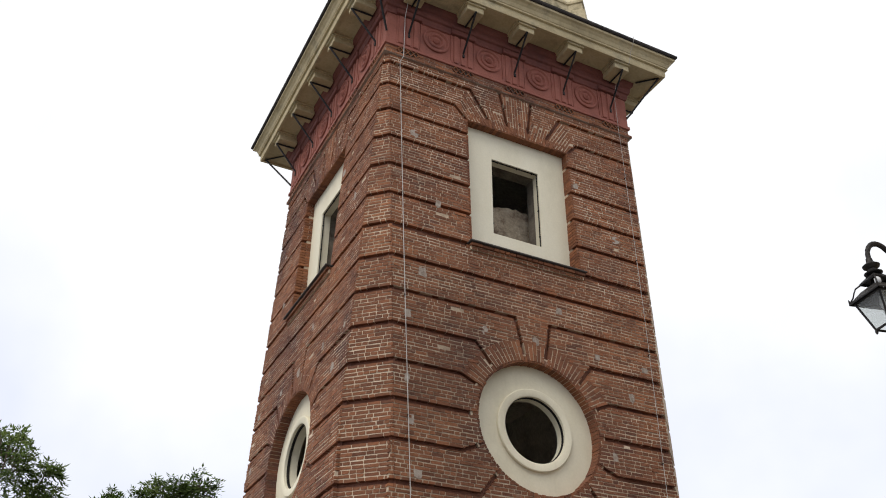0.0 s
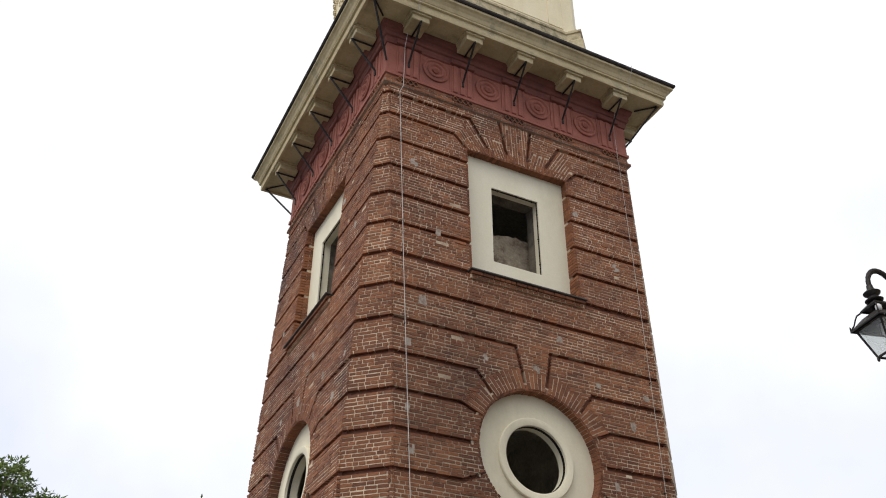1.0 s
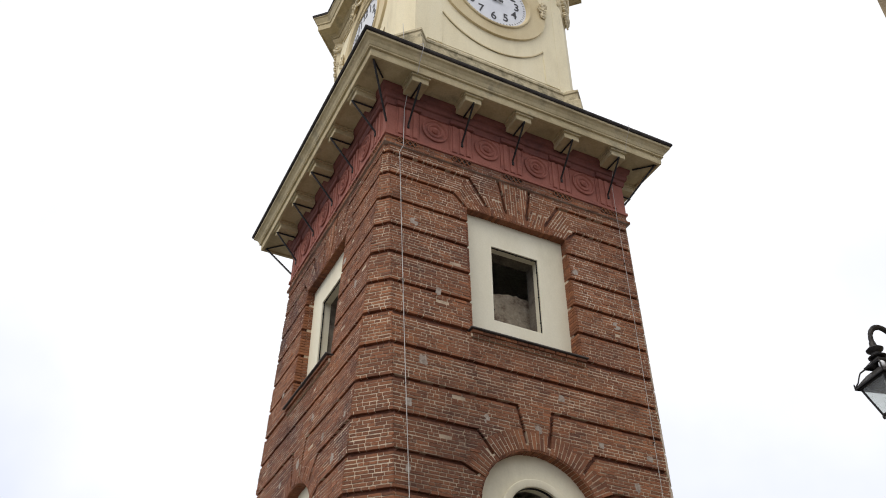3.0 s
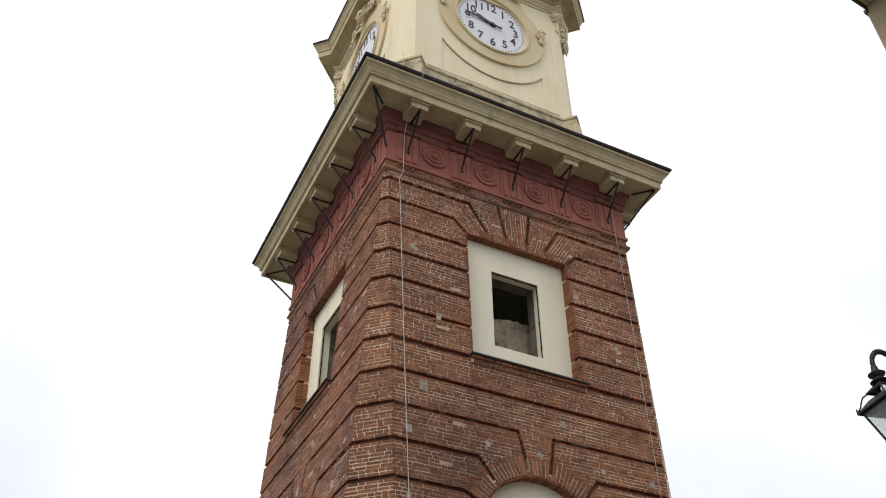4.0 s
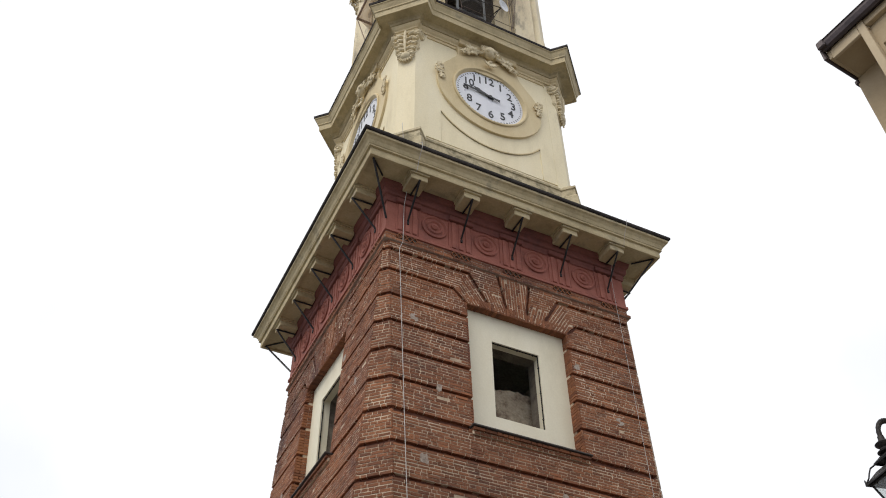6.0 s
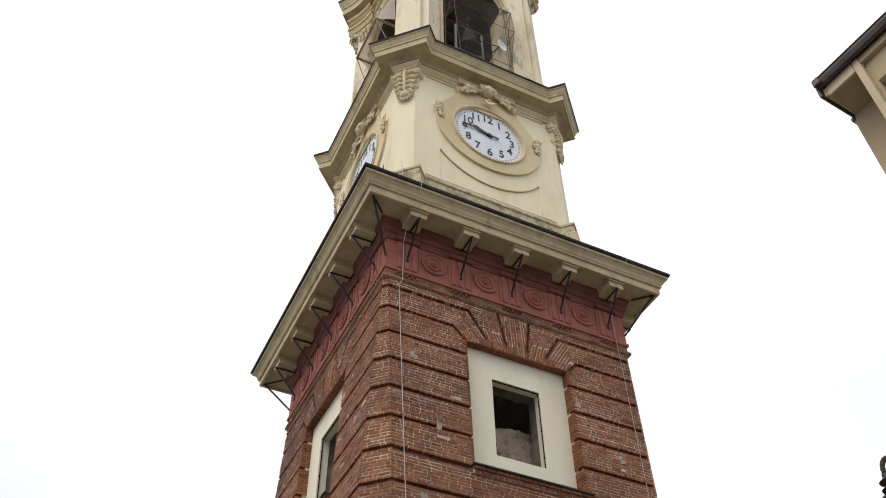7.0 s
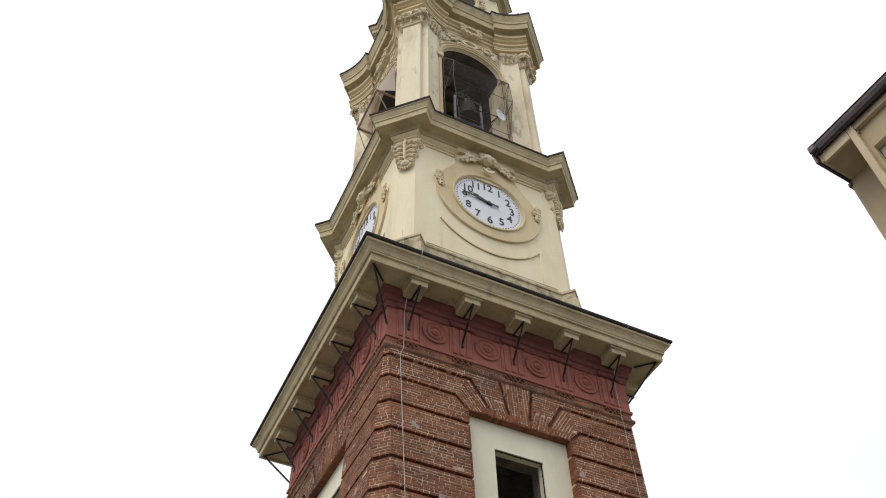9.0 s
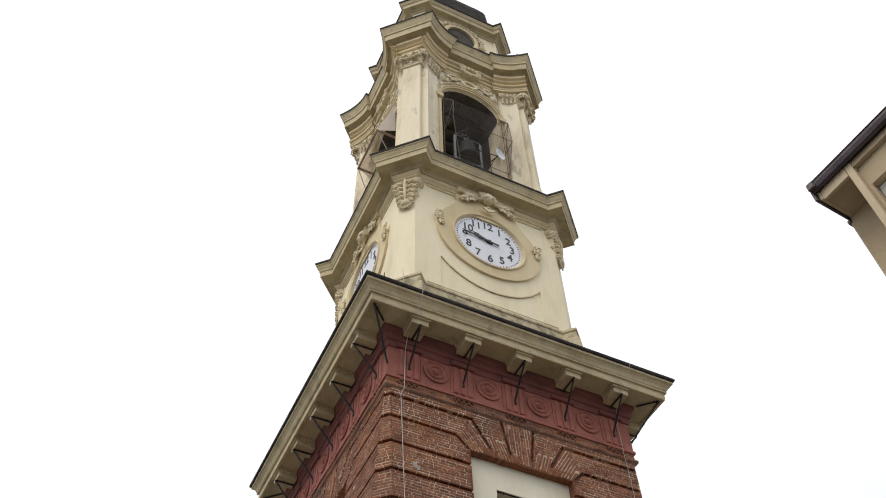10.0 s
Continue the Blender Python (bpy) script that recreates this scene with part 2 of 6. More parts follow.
def bevelled(x0, x1, y0, y1, z0, z1, w=0.01, bm=None):
    bm2 = bmesh.new()
    box(bm2, x0, x1, y0, y1, z0, z1)
    bmesh.ops.bevel(bm2, geom=list(bm2.edges), offset=w, segments=1, affect='EDGES')
    if bm is None:
        return bm2
    join(bm, bm2)
    return bm


def join(bm, other, m=None):
    if m is not None:
        bmesh.ops.transform(other, matrix=m, verts=other.verts)
    idx = {v: bm.verts.new(v.co) for v in other.verts}
    for f in other.faces:
        bm.faces.new([idx[v] for v in f.verts])
    other.free()


def rotq(x, y, q):
    for _ in range(q % 4):
        x, y = -y, x
    return x, y


def plan4(front):
    """A closed plan from the outline of its front face (x, depth), the same on all four sides."""
    return [rotq(x, -y, q) for q in range(4) for x, y in front]


def offset_plan(plan, d):
    out, n = [], len(plan)
    for i in range(n):
        p0, p1, p2 = Vector(plan[i - 1]), Vector(plan[i]), Vector(plan[(i + 1) % n])
        a, b = (p1 - p0).normalized(), (p2 - p1).normalized()
        na, nb = Vector((a.y, -a.x)), Vector((b.y, -b.x))
        k = 1 + na.dot(nb)
        out.append(p1 + (na + nb) * (d / max(k, 0.25)))
    return out


def sweep(bm, plan, profile, close_top=False, close_bottom=False):
    """A moulding: the profile (offset, height) run round a closed plan."""
    rings = [[bm.verts.new((p.x, p.y, z)) for p in offset_plan(plan, d)] for d, z in profile]
    n = len(plan)
    for r0, r1 in zip(rings, rings[1:]):
        for i in range(n):
            j = (i + 1) % n
            bm.faces.new((r0[i], r0[j], r1[j], r1[i]))
    if close_top:
        bm.faces.new(rings[-1])
    if close_bottom:
        bm.faces.new(rings[0])


def prism(bm, poly, place, d0, d1):
    """A flat outline (u, z) made solid from depth d0 to d1 by place(u, z, depth)."""
    a = [bm.verts.new(place(u, z, d0)) for u, z in poly]
    b = [bm.verts.new(place(u, z, d1)) for u, z in poly]
    bm.faces.new(a)
    bm.faces.new(b[::-1])
    n = len(poly)
    for i in range(n):
        bm.faces.new((a[i], a[(i + 1) % n], b[(i + 1) % n], b[i]))


def flat_ring(bm, outer, inner, place, d0, d1):
    """A frame between two outlines of as many points, solid from depth d0 to d1."""
    n = len(outer)
    A, B = [bm.verts.new(place(u, z, d0)) for u, z in outer], [bm.verts.new(place(u, z, d1)) for u, z in outer]
    C, D = [bm.verts.new(place(u, z, d0)) for u, z in inner], [bm.verts.new(place(u, z, d1)) for u, z in inner]
    for i in range(n):
        j = (i + 1) % n
        bm.faces.new((A[i], A[j], C[j], C[i]))
        bm.faces.new((B[i], D[i], D[j], B[j]))
        bm.faces.new((A[i], B[i], B[j], A[j]))
        bm.faces.new((C[i], C[j], D[j], D[i]))


def rod(bm, p, q, r=0.02, sides=8, r2=None):
    p, q = Vector(p), Vector(q)
    d = (q - p).normalized()
    s = d.orthogonal().normalized()
    t = d.cross(s)
    rings = []
    for c, rad in ((p, r), (q, r if r2 is None else r2)):
        rings.append([bm.verts.new(c + (s * math.cos(k * 2 * math.pi / sides) + t * math.sin(k * 2 * math.pi / sides)) * rad) for k in range(sides)])
    for k in range(sides):
        j = (k + 1) % sides
        bm.faces.new((rings[0][k], rings[0][j], rings[1][j], rings[1][k]))
    bm.faces.new(rings[0][::-1])
    bm.faces.new(rings[1])


def tube(bm, pts, r, sides=8):
    """A bent round bar through the points; r is one radius or one for each point."""
    rr = r if isinstance(r, (list, tuple)) else [r] * len(pts)
    pts = [Vector(p) for p in pts]
    ref = Vector((0.13, 0.31, 0.94)).normalized()
    rings = []
    for i, p in enumerate(pts):
        d = (pts[min(i + 1, len(pts) - 1)] - pts[max(i - 1, 0)]).normalized()
        s = (ref - d * ref.dot(d))
        s = s.normalized() if s.length > 0.05 else d.orthogonal().normalized()
        t = d.cross(s)
        rings.append([bm.verts.new(p + (s * math.cos(k * 2 * math.pi / sides) + t * math.sin(k * 2 * math.pi / sides)) * rr[i]) for k in range(sides)])
    for a, b in zip(rings, rings[1:]):
        for k in range(sides):
            j = (k + 1) % sides
            bm.faces.new((a[k], a[j], b[j], b[k]))
    bm.faces.new(rings[0][::-1])
    bm.faces.new(rings[-1])


def lathe(bm, profile, m=None, sides=24):
    rings = [[bm.verts.new((r * math.cos(2 * math.pi * k / sides), r * math.sin(2 * math.pi * k / sides), z)) for k in range(sides)] for r, z in profile]
    for a, b in zip(rings, rings[1:]):
        for k in range(sides):
            j = (k + 1) % sides
            bm.faces.new((a[k], a[j], b[j], b[k]))
    bm.faces.new(rings[0][::-1])
    bm.faces.new(rings[-1])
    if m is not None:
        bmesh.ops.transform(bm, matrix=m, verts=[v for r in rings for v in r])


def blob(bm, c, rx, ry, rz, m=None, seg=8):
    """A rounded lump with radii rx, ry, rz about c."""
    mm = Matrix.Translation(c) @ (m if m is not None else Matrix()) @ Matrix.Diagonal((rx, ry, rz, 1))
    rows = max(4, seg // 2 + 1)
    ends = [bm.verts.new(mm @ Vector((0, 0, z))) for z in (-1, 1)]
    rings = []
    for i in range(1, rows):
        a = -math.pi / 2 + math.pi * i / rows
        rings.append([bm.verts.new(mm @ Vector((math.cos(a) * math.cos(2 * math.pi * k / seg), math.cos(a) * math.sin(2 * math.pi * k / seg), math.sin(a)))) for k in range(seg)])
    for k in range(seg):
        j = (k + 1) % seg
        bm.faces.new((ends[0], rings[0][j], rings[0][k]))
        bm.faces.new((ends[1], rings[-1][k], rings[-1][j]))
        for a, b in zip(rings, rings[1:]):
            bm.faces.new((a[k], a[j], b[j], b[k]))


def circle(cu, cz, r, n=48, a0=0.0, a1=2 * math.pi, rz=None, closed=True):
    rz = r if rz is None else rz
    m = n if closed else n - 1
    return [(cu + r * math.cos(a0 + (a1 - a0) * k / m), cz + rz * math.sin(a0 + (a1 - a0) * k / m)) for k in range(n)]


def side(q, dist):
    """Places (u, z, depth) on side q of the tower: u to the right seen from outside, depth inwards from dist."""
    def put(u, z, dep=0.0):
        x, y = rotq(u, -(dist(z) if callable(dist) else dist) + dep, q)
        return (x, y, z)
    return put


FRONT, WEST = 0, 3


def petal(bm, base, tip, out, width, thick, curl=0.3, lift=0.0, sides=6, steps=6):
    """A thick moulded leaf from base to tip, bowed towards out and curling at its end."""
    base, tip, out = Vector(base), Vector(tip), Vector(out).normalized()
    ln = (tip - base).length
    ax = (tip - base).normalized()
    sd = ax.cross(out).normalized()
    rings = []
    for k in range(steps + 1):
        t = k / steps
        c = base.lerp(tip, t) + out * (lift + ln * curl * t * t * (1.6 - 0.6 * t))
        w = width * (0.45 + 1.25 * t - 1.62 * t * t + 0.02) if t < 1 else width * 0.08
        w = max(w, width * 0.1)
        h = thick * (1 - 0.6 * t)
        rings.append([bm.verts.new(c + sd * (w * math.cos(2 * math.pi * j / sides)) + out * (h * math.sin(2 * math.pi * j / sides))) for j in range(sides)])
    for a, b in zip(rings, rings[1:]):
        for j in range(sides):
            bm.faces.new((a[j], a[(j + 1) % sides], b[(j + 1) % sides], b[j]))
    bm.faces.new(rings[0][::-1]), bm.faces.new(rings[-1])


def acanthus(bm, base, tip, out, width, lobes=3):
    """A lobed leaf: a midrib leaf with pairs of side lobes."""
    base, tip, out = Vector(base), Vector(tip), Vector(out).normalized()
    ax = tip - base
    sd = ax.normalized().cross(out)
    petal(bm, base, tip, out, width * 0.45, width * 0.28, 0.22)
    for k in range(lobes):
        t = 0.08 + 0.62 * k / max(1, lobes - 1)
        root = base.lerp(tip, t) + out * (ax.length * 0.2 * t * t)
        for s in (-1, 1):
            end = root + ax * 0.26 + sd * s * width * (0.95 - 0.35 * t)
            petal(bm, root, end, out, width * 0.24, width * 0.16, 0.3, 0.0, 5, 4)


def scroll(bm, c, r, out, turn=1, up=(0, 0, 1), thick=0.03, rounds=1.7, start=0.0):
    """A spiral scroll lying flat against out."""
    c, out, up = Vector(c), Vector(out).normalized(), Vector(up)
    sd = up.cross(out).normalized()
    n = int(rounds * 12)
    pts, rr = [], []
    for i in range(n + 1):
        a = start + turn * 2 * math.pi * rounds * i / n
        q = r * (1 - 0.85 * i / n)
        pts.append(c + sd * q * math.cos(a) + up * q * math.sin(a) + out * 0.02 * i / n)
        rr.append(thick * (0.7 + 0.5 * i / n))
    tube(bm, pts, rr, 6)
    blob(bm, c + out * 0.02, thick * 1.5, thick * 1.5, thick * 1.5, seg=6)


def lobe(bm, c, out, a, ln, w, h):
    """A rounded leaf lobe lying against out, its length turned by a from the horizontal."""
    out = Vector(out).normalized()
    sd = Vector((0, 0, 1)).cross(out) * -1
    d = sd * math.cos(a) + Vector((0, 0, 1)) * math.sin(a)
    e = out.cross(d)
    m = Matrix((d, e, out)).transposed().to_4x4()
    blob(bm, Vector(c), ln, w, h, m, 8)


def cluster(bm, hub, out, r, seed, flip=1, squash=0.8):
    """A knot of curled leaves: lobed leaves round a hub, their tips rolled, with buds in the middle."""
    rr = random.Random(seed)
    hub, out = Vector(hub), Vector(out).normalized()
    sd = Vector((0, 0, 1)).cross(out) * -flip
    for k in range(7):
        a = math.radians(51.4 * k + rr.uniform(-12, 12))
        d = sd * math.cos(a) + Vector((0, 0, squash * math.sin(a)))
        ln = r * rr.uniform(0.8, 1.1)
        petal(bm, hub + d * r * 0.1, hub + d * ln, out, r * 0.3, r * 0.17, 0.1, r * 0.1, 8)
        for s in (-1, 1):
            b = a + s * 0.42
            d2 = sd * math.cos(b) + Vector((0, 0, squash * math.sin(b)))
            petal(bm, hub + d * ln * 0.35, hub + d2 * ln * 0.85, out, r * 0.17, r * 0.13, 0.15, r * 0.08, 6)
        tip = hub + d * ln * 0.95 + out * r * 0.14
        blob(bm, tip, r * 0.13, r * 0.13, r * 0.13, seg=7)
    for k in range(3):
        blob(bm, hub + sd * rr.uniform(-0.25, 0.25) * r + Vector((0, 0, rr.uniform(-0.2, 0.2) * r)) + out * r * 0.25, r * 0.2, r * 0.2, r * 0.2, seg=8)


# ---- ground ----
bm = bmesh.new()
bmesh.ops.create_grid(bm, x_segments=4, y_segments=4, size=1500)
tagged(part("ground", bm, M_PAVE), "grey stone paved square reaching far out", "ground", kind="structure")

# ---- the tower ----
TOWER = pose(0.488, 17.441, 0, 0, 0, 25.67)
tower = tagged(new("bell_tower"), "tall square brick bell tower with cream upper storeys", "tower")
tower.matrix_world = TOWER


def thing(name, label, category, local=None, group=""):
    """A top-level thing on the tower, at a place in the tower's own axes."""
    e = tagged(new(name), label, category, group)
    e.matrix_world = TOWER @ (local if local is not None else Matrix())
    return e


# the shaft leans inwards a little as it rises, its cut corners dying out towards the top
def face_at(z):
    return 3.05 + 0.04 * (15 - z)


def cut_at(z):
    return 2.99 - 0.03 * (15 - z)


def chamfer_at(z):
    return (face_at(z) + cut_at(z)) / math.sqrt(2)


def half_chamfer(z):
    return (face_at(z) - cut_at(z)) / math.sqrt(2)


GROOVE = 0.072
JOINTS = [13.87 - 0.675 * k for k in range(21)]
WIN = dict(half=1.2, z0=10.5, z1=13.57)
RND = dict(z=7.12, r=1.19)


def corner_put(q):
    """Places (s, z, depth) on the cut corner to the left of side q."""
    c = math.cos(math.pi / 4)

    def put(u, z, dep=0.0):
        d = chamfer_at(z) - dep
        x, y = -d * c + u * c, -d * c - u * c
        x, y = rotq(x, y, q)
        return (x, y, z)
    return put


# the core of the shaft behind the rustic blocks, with the openings cut through sides FRONT and WEST
bm = bmesh.new()
SHAFT_TOP = 14.95


def core_side(bm, q, holes):
    put = side(q, face_at)
    zs = [0.0, 5.9, 8.34, 10.5, 13.6, SHAFT_TOP]
    for z0, z1 in zip(zs, zs[1:]):
        e0, e1 = cut_at(z0) + 0.03, cut_at(z1) + 0.03
        hole = holes and ((z0 == 5.9) or (z0 == 10.5))
        if not hole:
            bm.faces.new([bm.verts.new(put(u, z, GROOVE)) for u, z in ((-e0, z0), (e0, z0), (e1, z1), (-e1, z1))])
            continue
        w = 1.22
        for s in (-1, 1):
            bm.faces.new([bm.verts.new(put(s * u, z, GROOVE)) for u, z in ((w, z0), (e0, z0), (e1, z1), (w, z1))])
        if z0 == 5.9:
            up = circle(0, RND["z"], 1.22, 25, math.pi, 0, closed=False)
            bm.faces.new([bm.verts.new(put(u, z, GROOVE)) for u, z in up + [(w, z1), (-w, z1)]])
            lo = circle(0, RND["z"], 1.22, 25, 0, -math.pi, closed=False)
            bm.faces.new([bm.verts.new(put(u, z, GROOVE)) for u, z in lo + [(-w, z0), (w, z0)]])


for q in range(4):
    core_side(bm, q, q in (FRONT, WEST))
    put = corner_put(q)
    pts = []
    for z in (0.0, SHAFT_TOP):
        h = half_chamfer(z) + 0.02
        pts.append((-h, z)), pts.append((h, z))
    bm.faces.new([bm.verts.new(put(*pts[i], GROOVE)) for i in (0, 1, 3, 2)])
shaft = part("shaft_wall", bm, M_GROOVE, tower, "rusticated reddish-brown brick shaft with horizontal joints")


# ---- rustic blocks and their bricks ----
def inset(poly, d):
    return [(p.x, p.y) for p in offset_plan([Vector(p) for p in poly], -d)]


def area(poly):
    return 0.5 * sum(a[0] * b[1] - b[0] * a[1] for a, b in zip(poly, poly[1:] + poly[:1]))


def ccw(poly):
    return poly if area(poly) > 0 else poly[::-1]


def clip(poly, a, b):
    """What of the outline lies to the left of the line a-b."""
    out = []
    n = len(poly)
    nx, ny = -(b[1] - a[1]), b[0] - a[0]
    ds = [(p[0] - a[0]) * nx + (p[1] - a[1]) * ny for p in poly]
    for i in range(n):
        p, r, d, e = poly[i], poly[(i + 1) % n], ds[i], ds[(i + 1) % n]
        if d >= 0:
            out.append(p)
        if (d > 0 > e) or (d < 0 < e):
            t = d / (d - e)
            out.append((p[0] + (r[0] - p[0]) * t, p[1] + (r[1] - p[1]) * t))
    return out


rng = random.Random(7)


def courses(poly, angle=0.0, rise=0.067, long=0.23, short=0.115):
    """Brick outlines in courses at an angle over the block's box."""
    ca, sa = math.cos(angle), math.sin(angle)
    loc = [(u * ca + z * sa, -u * sa + z * ca) for u, z in poly]
    u0, u1 = min(p[0] for p in loc), max(p[0] for p in loc)
    z0, z1 = min(p[1] for p in loc), max(p[1] for p in loc)
    n = max(1, round((z1 - z0) / rise))
    h = (z1 - z0) / n
    low = rng.uniform(0.0055, 0.0115)
    for i in range(n):
        u = u0 - rng.uniform(0.0, 0.2)
        top = rng.uniform(0.0055, 0.0115)
        while u < u1:
            w = (short if rng.random() < 0.5 else long) * rng.uniform(0.85, 1.15)
            a, b = u + rng.uniform(0.004, 0.01), u + w - rng.uniform(0.004, 0.01)
            c, d = z0 + i * h + low + rng.uniform(-0.003, 0.003), z0 + (i + 1) * h - top + rng.uniform(-0.003, 0.003)
            yield [(x * ca - y * sa, x * sa + y * ca) for x, y in ((a, c), (b, c), (b, d), (a, d))]
            u += w
        low = top


def radial(cu, cz, r0, r1, a0, a1, width=0.072):
    n = max(1, round((a1 - a0) * r0 / width))
    g = 0.0086
    for i in range(n):
        b0, b1 = a0 + (a1 - a0) * i / n, a0 + (a1 - a0) * (i + 1) / n
        for s0, s1 in ((r0, r0 + 0.255), (r0 + 0.265, r1)) if (i % 2 == 0 or r1 - r0 < 0.3) else ((r0, r0 + 0.125), (r0 + 0.135, r1)):
            if s1 - s0 < 0.05:
                continue
            yield [(cu + s * math.cos(t), cz + s * math.sin(t)) for s, t in ((s0, b0 + g / s0), (s1, b0 + g / s1), (s1, b1 - g / s1), (s0, b1 - g / s0))]


class Bricks:
    def __init__(self):
        self.v, self.f = [], []

    def add(self, poly, put, proud=0.0, back=0.095):
        n, k = len(poly), len(self.v)
        self.v += [put(u, z, proud) for u, z in poly] + [put(u, z, back) for u, z in poly]
        self.f.append(tuple(range(k, k + n)))
        for i in range(n):
            j = (i + 1) % n
            self.f.append((k + i, k + n + i, k + n + j, k + j))

    def mesh(self, name, mat):
        me = bpy.data.meshes.new(name)
        me.from_pydata(self.v, [], self.f)
        me.materials.append(mat)
        return me


def chip(poly):
    """Worn corners: each sharp corner is cut a little, unevenly."""
    out, n = [], len(poly)
    for i in range(n):
        p0, p, p1 = poly[i - 1], poly[i], poly[(i + 1) % n]
        la, lb = math.dist(p0, p), math.dist(p, p1)
        if la < 0.03 or lb < 0.03:
            out.append(p)
            continue
        most = 0.022 if rng.random() < 0.12 else 0.009
        a, b = rng.uniform(0.002, most) / la, rng.uniform(0.002, most) / lb
        jx, jz = rng.uniform(-0.003, 0.003), rng.uniform(-0.003, 0.003)
        out.append((p[0] + (p0[0] - p[0]) * min(a, 0.4) + jx, p[1] + (p0[1] - p[1]) * min(a, 0.4) + jz))
        out.append((p[0] + (p1[0] - p[0]) * min(b, 0.4) + jx, p[1] + (p1[1] - p[1]) * min(b, 0.4) + jz))
        if lb > 0.1:
            k = rng.uniform(0.35, 0.65)
            e = rng.uniform(-0.0045, 0.002) / lb
            out.append((p[0] + (p1[0] - p[0]) * k + (p1[1] - p[1]) * e, p[1] + (p1[1] - p[1]) * k - (p1[0] - p[0]) * e))
    return out


def lay(block, sets, put, bricks, each=None, keep=None):
    """Bricks cut to the block's outline, a little uneven in depth."""
    for poly in sets:
        cut = block
        poly = ccw(poly)
        for a, b in zip(poly, poly[1:] + poly[:1]):
            cut = clip(cut, a, b)
            if len(cut) < 3:
                break
        if len(cut) < 3 or abs(area(cut)) < 0.001:
            continue
        if keep and not keep(sum(p[0] for p in cut) / len(cut), sum(p[1] for p in cut) / len(cut)):
            continue
        if rng.random() < 0.003:
            continue
        proud = -abs(rng.gauss(0, 0.004)) + 0.0015
        if each:
            each(chip(ccw(cut)), proud)
        else:
            bricks.add(chip(ccw(cut)), put, proud)


def side_blocks():
    """Outlines of the rustic blocks of one side; flat arch and round opening included."""
    E = lambda z: cut_at(z) + 0.036
    out = []
    zj = [14.72, 14.45] + JOINTS
    # above the window: keystone, two stones either side that run into the courses
    out.append(("key", [(-0.22, 13.57), (0.22, 13.57), (0.40, 14.72), (-0.40, 14.72)]))
    for s in (-1, 1):
        out.append(("fan", [(s * u, z) for u, z in ((0.22, 13.57), (0.6, 13.57), (1.1, 14.45), (E(14.45), 14.45), (E(14.72), 14.72), (0.40, 14.72))], s, 0.85))
        out.append(("fan", [(s * u, z) for u, z in ((0.6, 13.57), (1.21, 13.55), (1.5, 13.87), (E(13.87), 13.87), (E(14.45), 14.45), (1.1, 14.45))], s, 1.45))
        out.append(("flat", [(s * u, z) for u, z in ((1.2, 13.195), (E(13.195), 13.195), (E(13.87), 13.87), (1.5, 13.87), (1.2, 13.55))]))
        for a, b in zip(JOINTS[1:], JOINTS[2:6]):
            out.append(("flat", [(s * u, z) for u, z in ((1.2, b), (E(b), b), (E(a), a), (1.2, a))]))
    # between window and round opening
    z5, z6 = JOINTS[5], JOINTS[6]
    out.append(("flat", [(-E(z6), z6), (E(z6), z6), (E(z5), z5 - 0.03), (-E(z5), z5 - 0.03)]))
    r, c = RND["r"], RND["z"]

    def arc(u0, z0, u1, z1, n=7):
        a0, a1 = math.atan2(z0 - c, u0), math.atan2(z1 - c, u1)
        return [(r * math.cos(a0 + (a1 - a0) * k / (n - 1)), c + r * math.sin(a0 + (a1 - a0) * k / (n - 1))) for k in range(n)]
    z7, z8, z9, z10 = JOINTS[7:11]
    for up in (1, -1):
        m = (lambda z: z) if up == 1 else (lambda z: 2 * c - z)
        # keystone and the course it hangs from
        out.append(("keyround", [(u, m(z)) for u, z in [(-E(z7), z7), (-0.37, z7)] + arc(-0.2, c + 1.17, 0.2, c + 1.17) + [(0.37, z7), (E(z7), z7), (E(z6), z6), (-E(z6), z6)]], up))
        for s in (-1, 1):
            out.append(("round", [(s * u, m(z)) for u, z in arc(0.2, c + 1.17, 0.82, c + 0.86) + [(1.2, z8), (E(z8), z8), (E(z7), z7), (0.37, z7)]], up, s, 0.45))
            out.append(("round", [(s * u, m(z)) for u, z in arc(0.82, c + 0.86, 1.08, c + 0.48) + [(1.52, z9), (E(z9), z9), (E(z8), z8), (1.2, z8)]], up, s, 1.0))
            out.append(("round", [(s * u, m(z)) for u, z in arc(1.08, c + 0.48, 1.19, c + 0.0) + [(E(z10), z10), (E(z9), z9), (1.52, z9)]], up, s, 1.35))
    # down to the ground
    for a, b in zip(JOINTS[15:], JOINTS[16:]):
        out.append(("flat", [(-E(b), b), (E(b), b), (E(a), a), (-E(a), a)]))
    return out


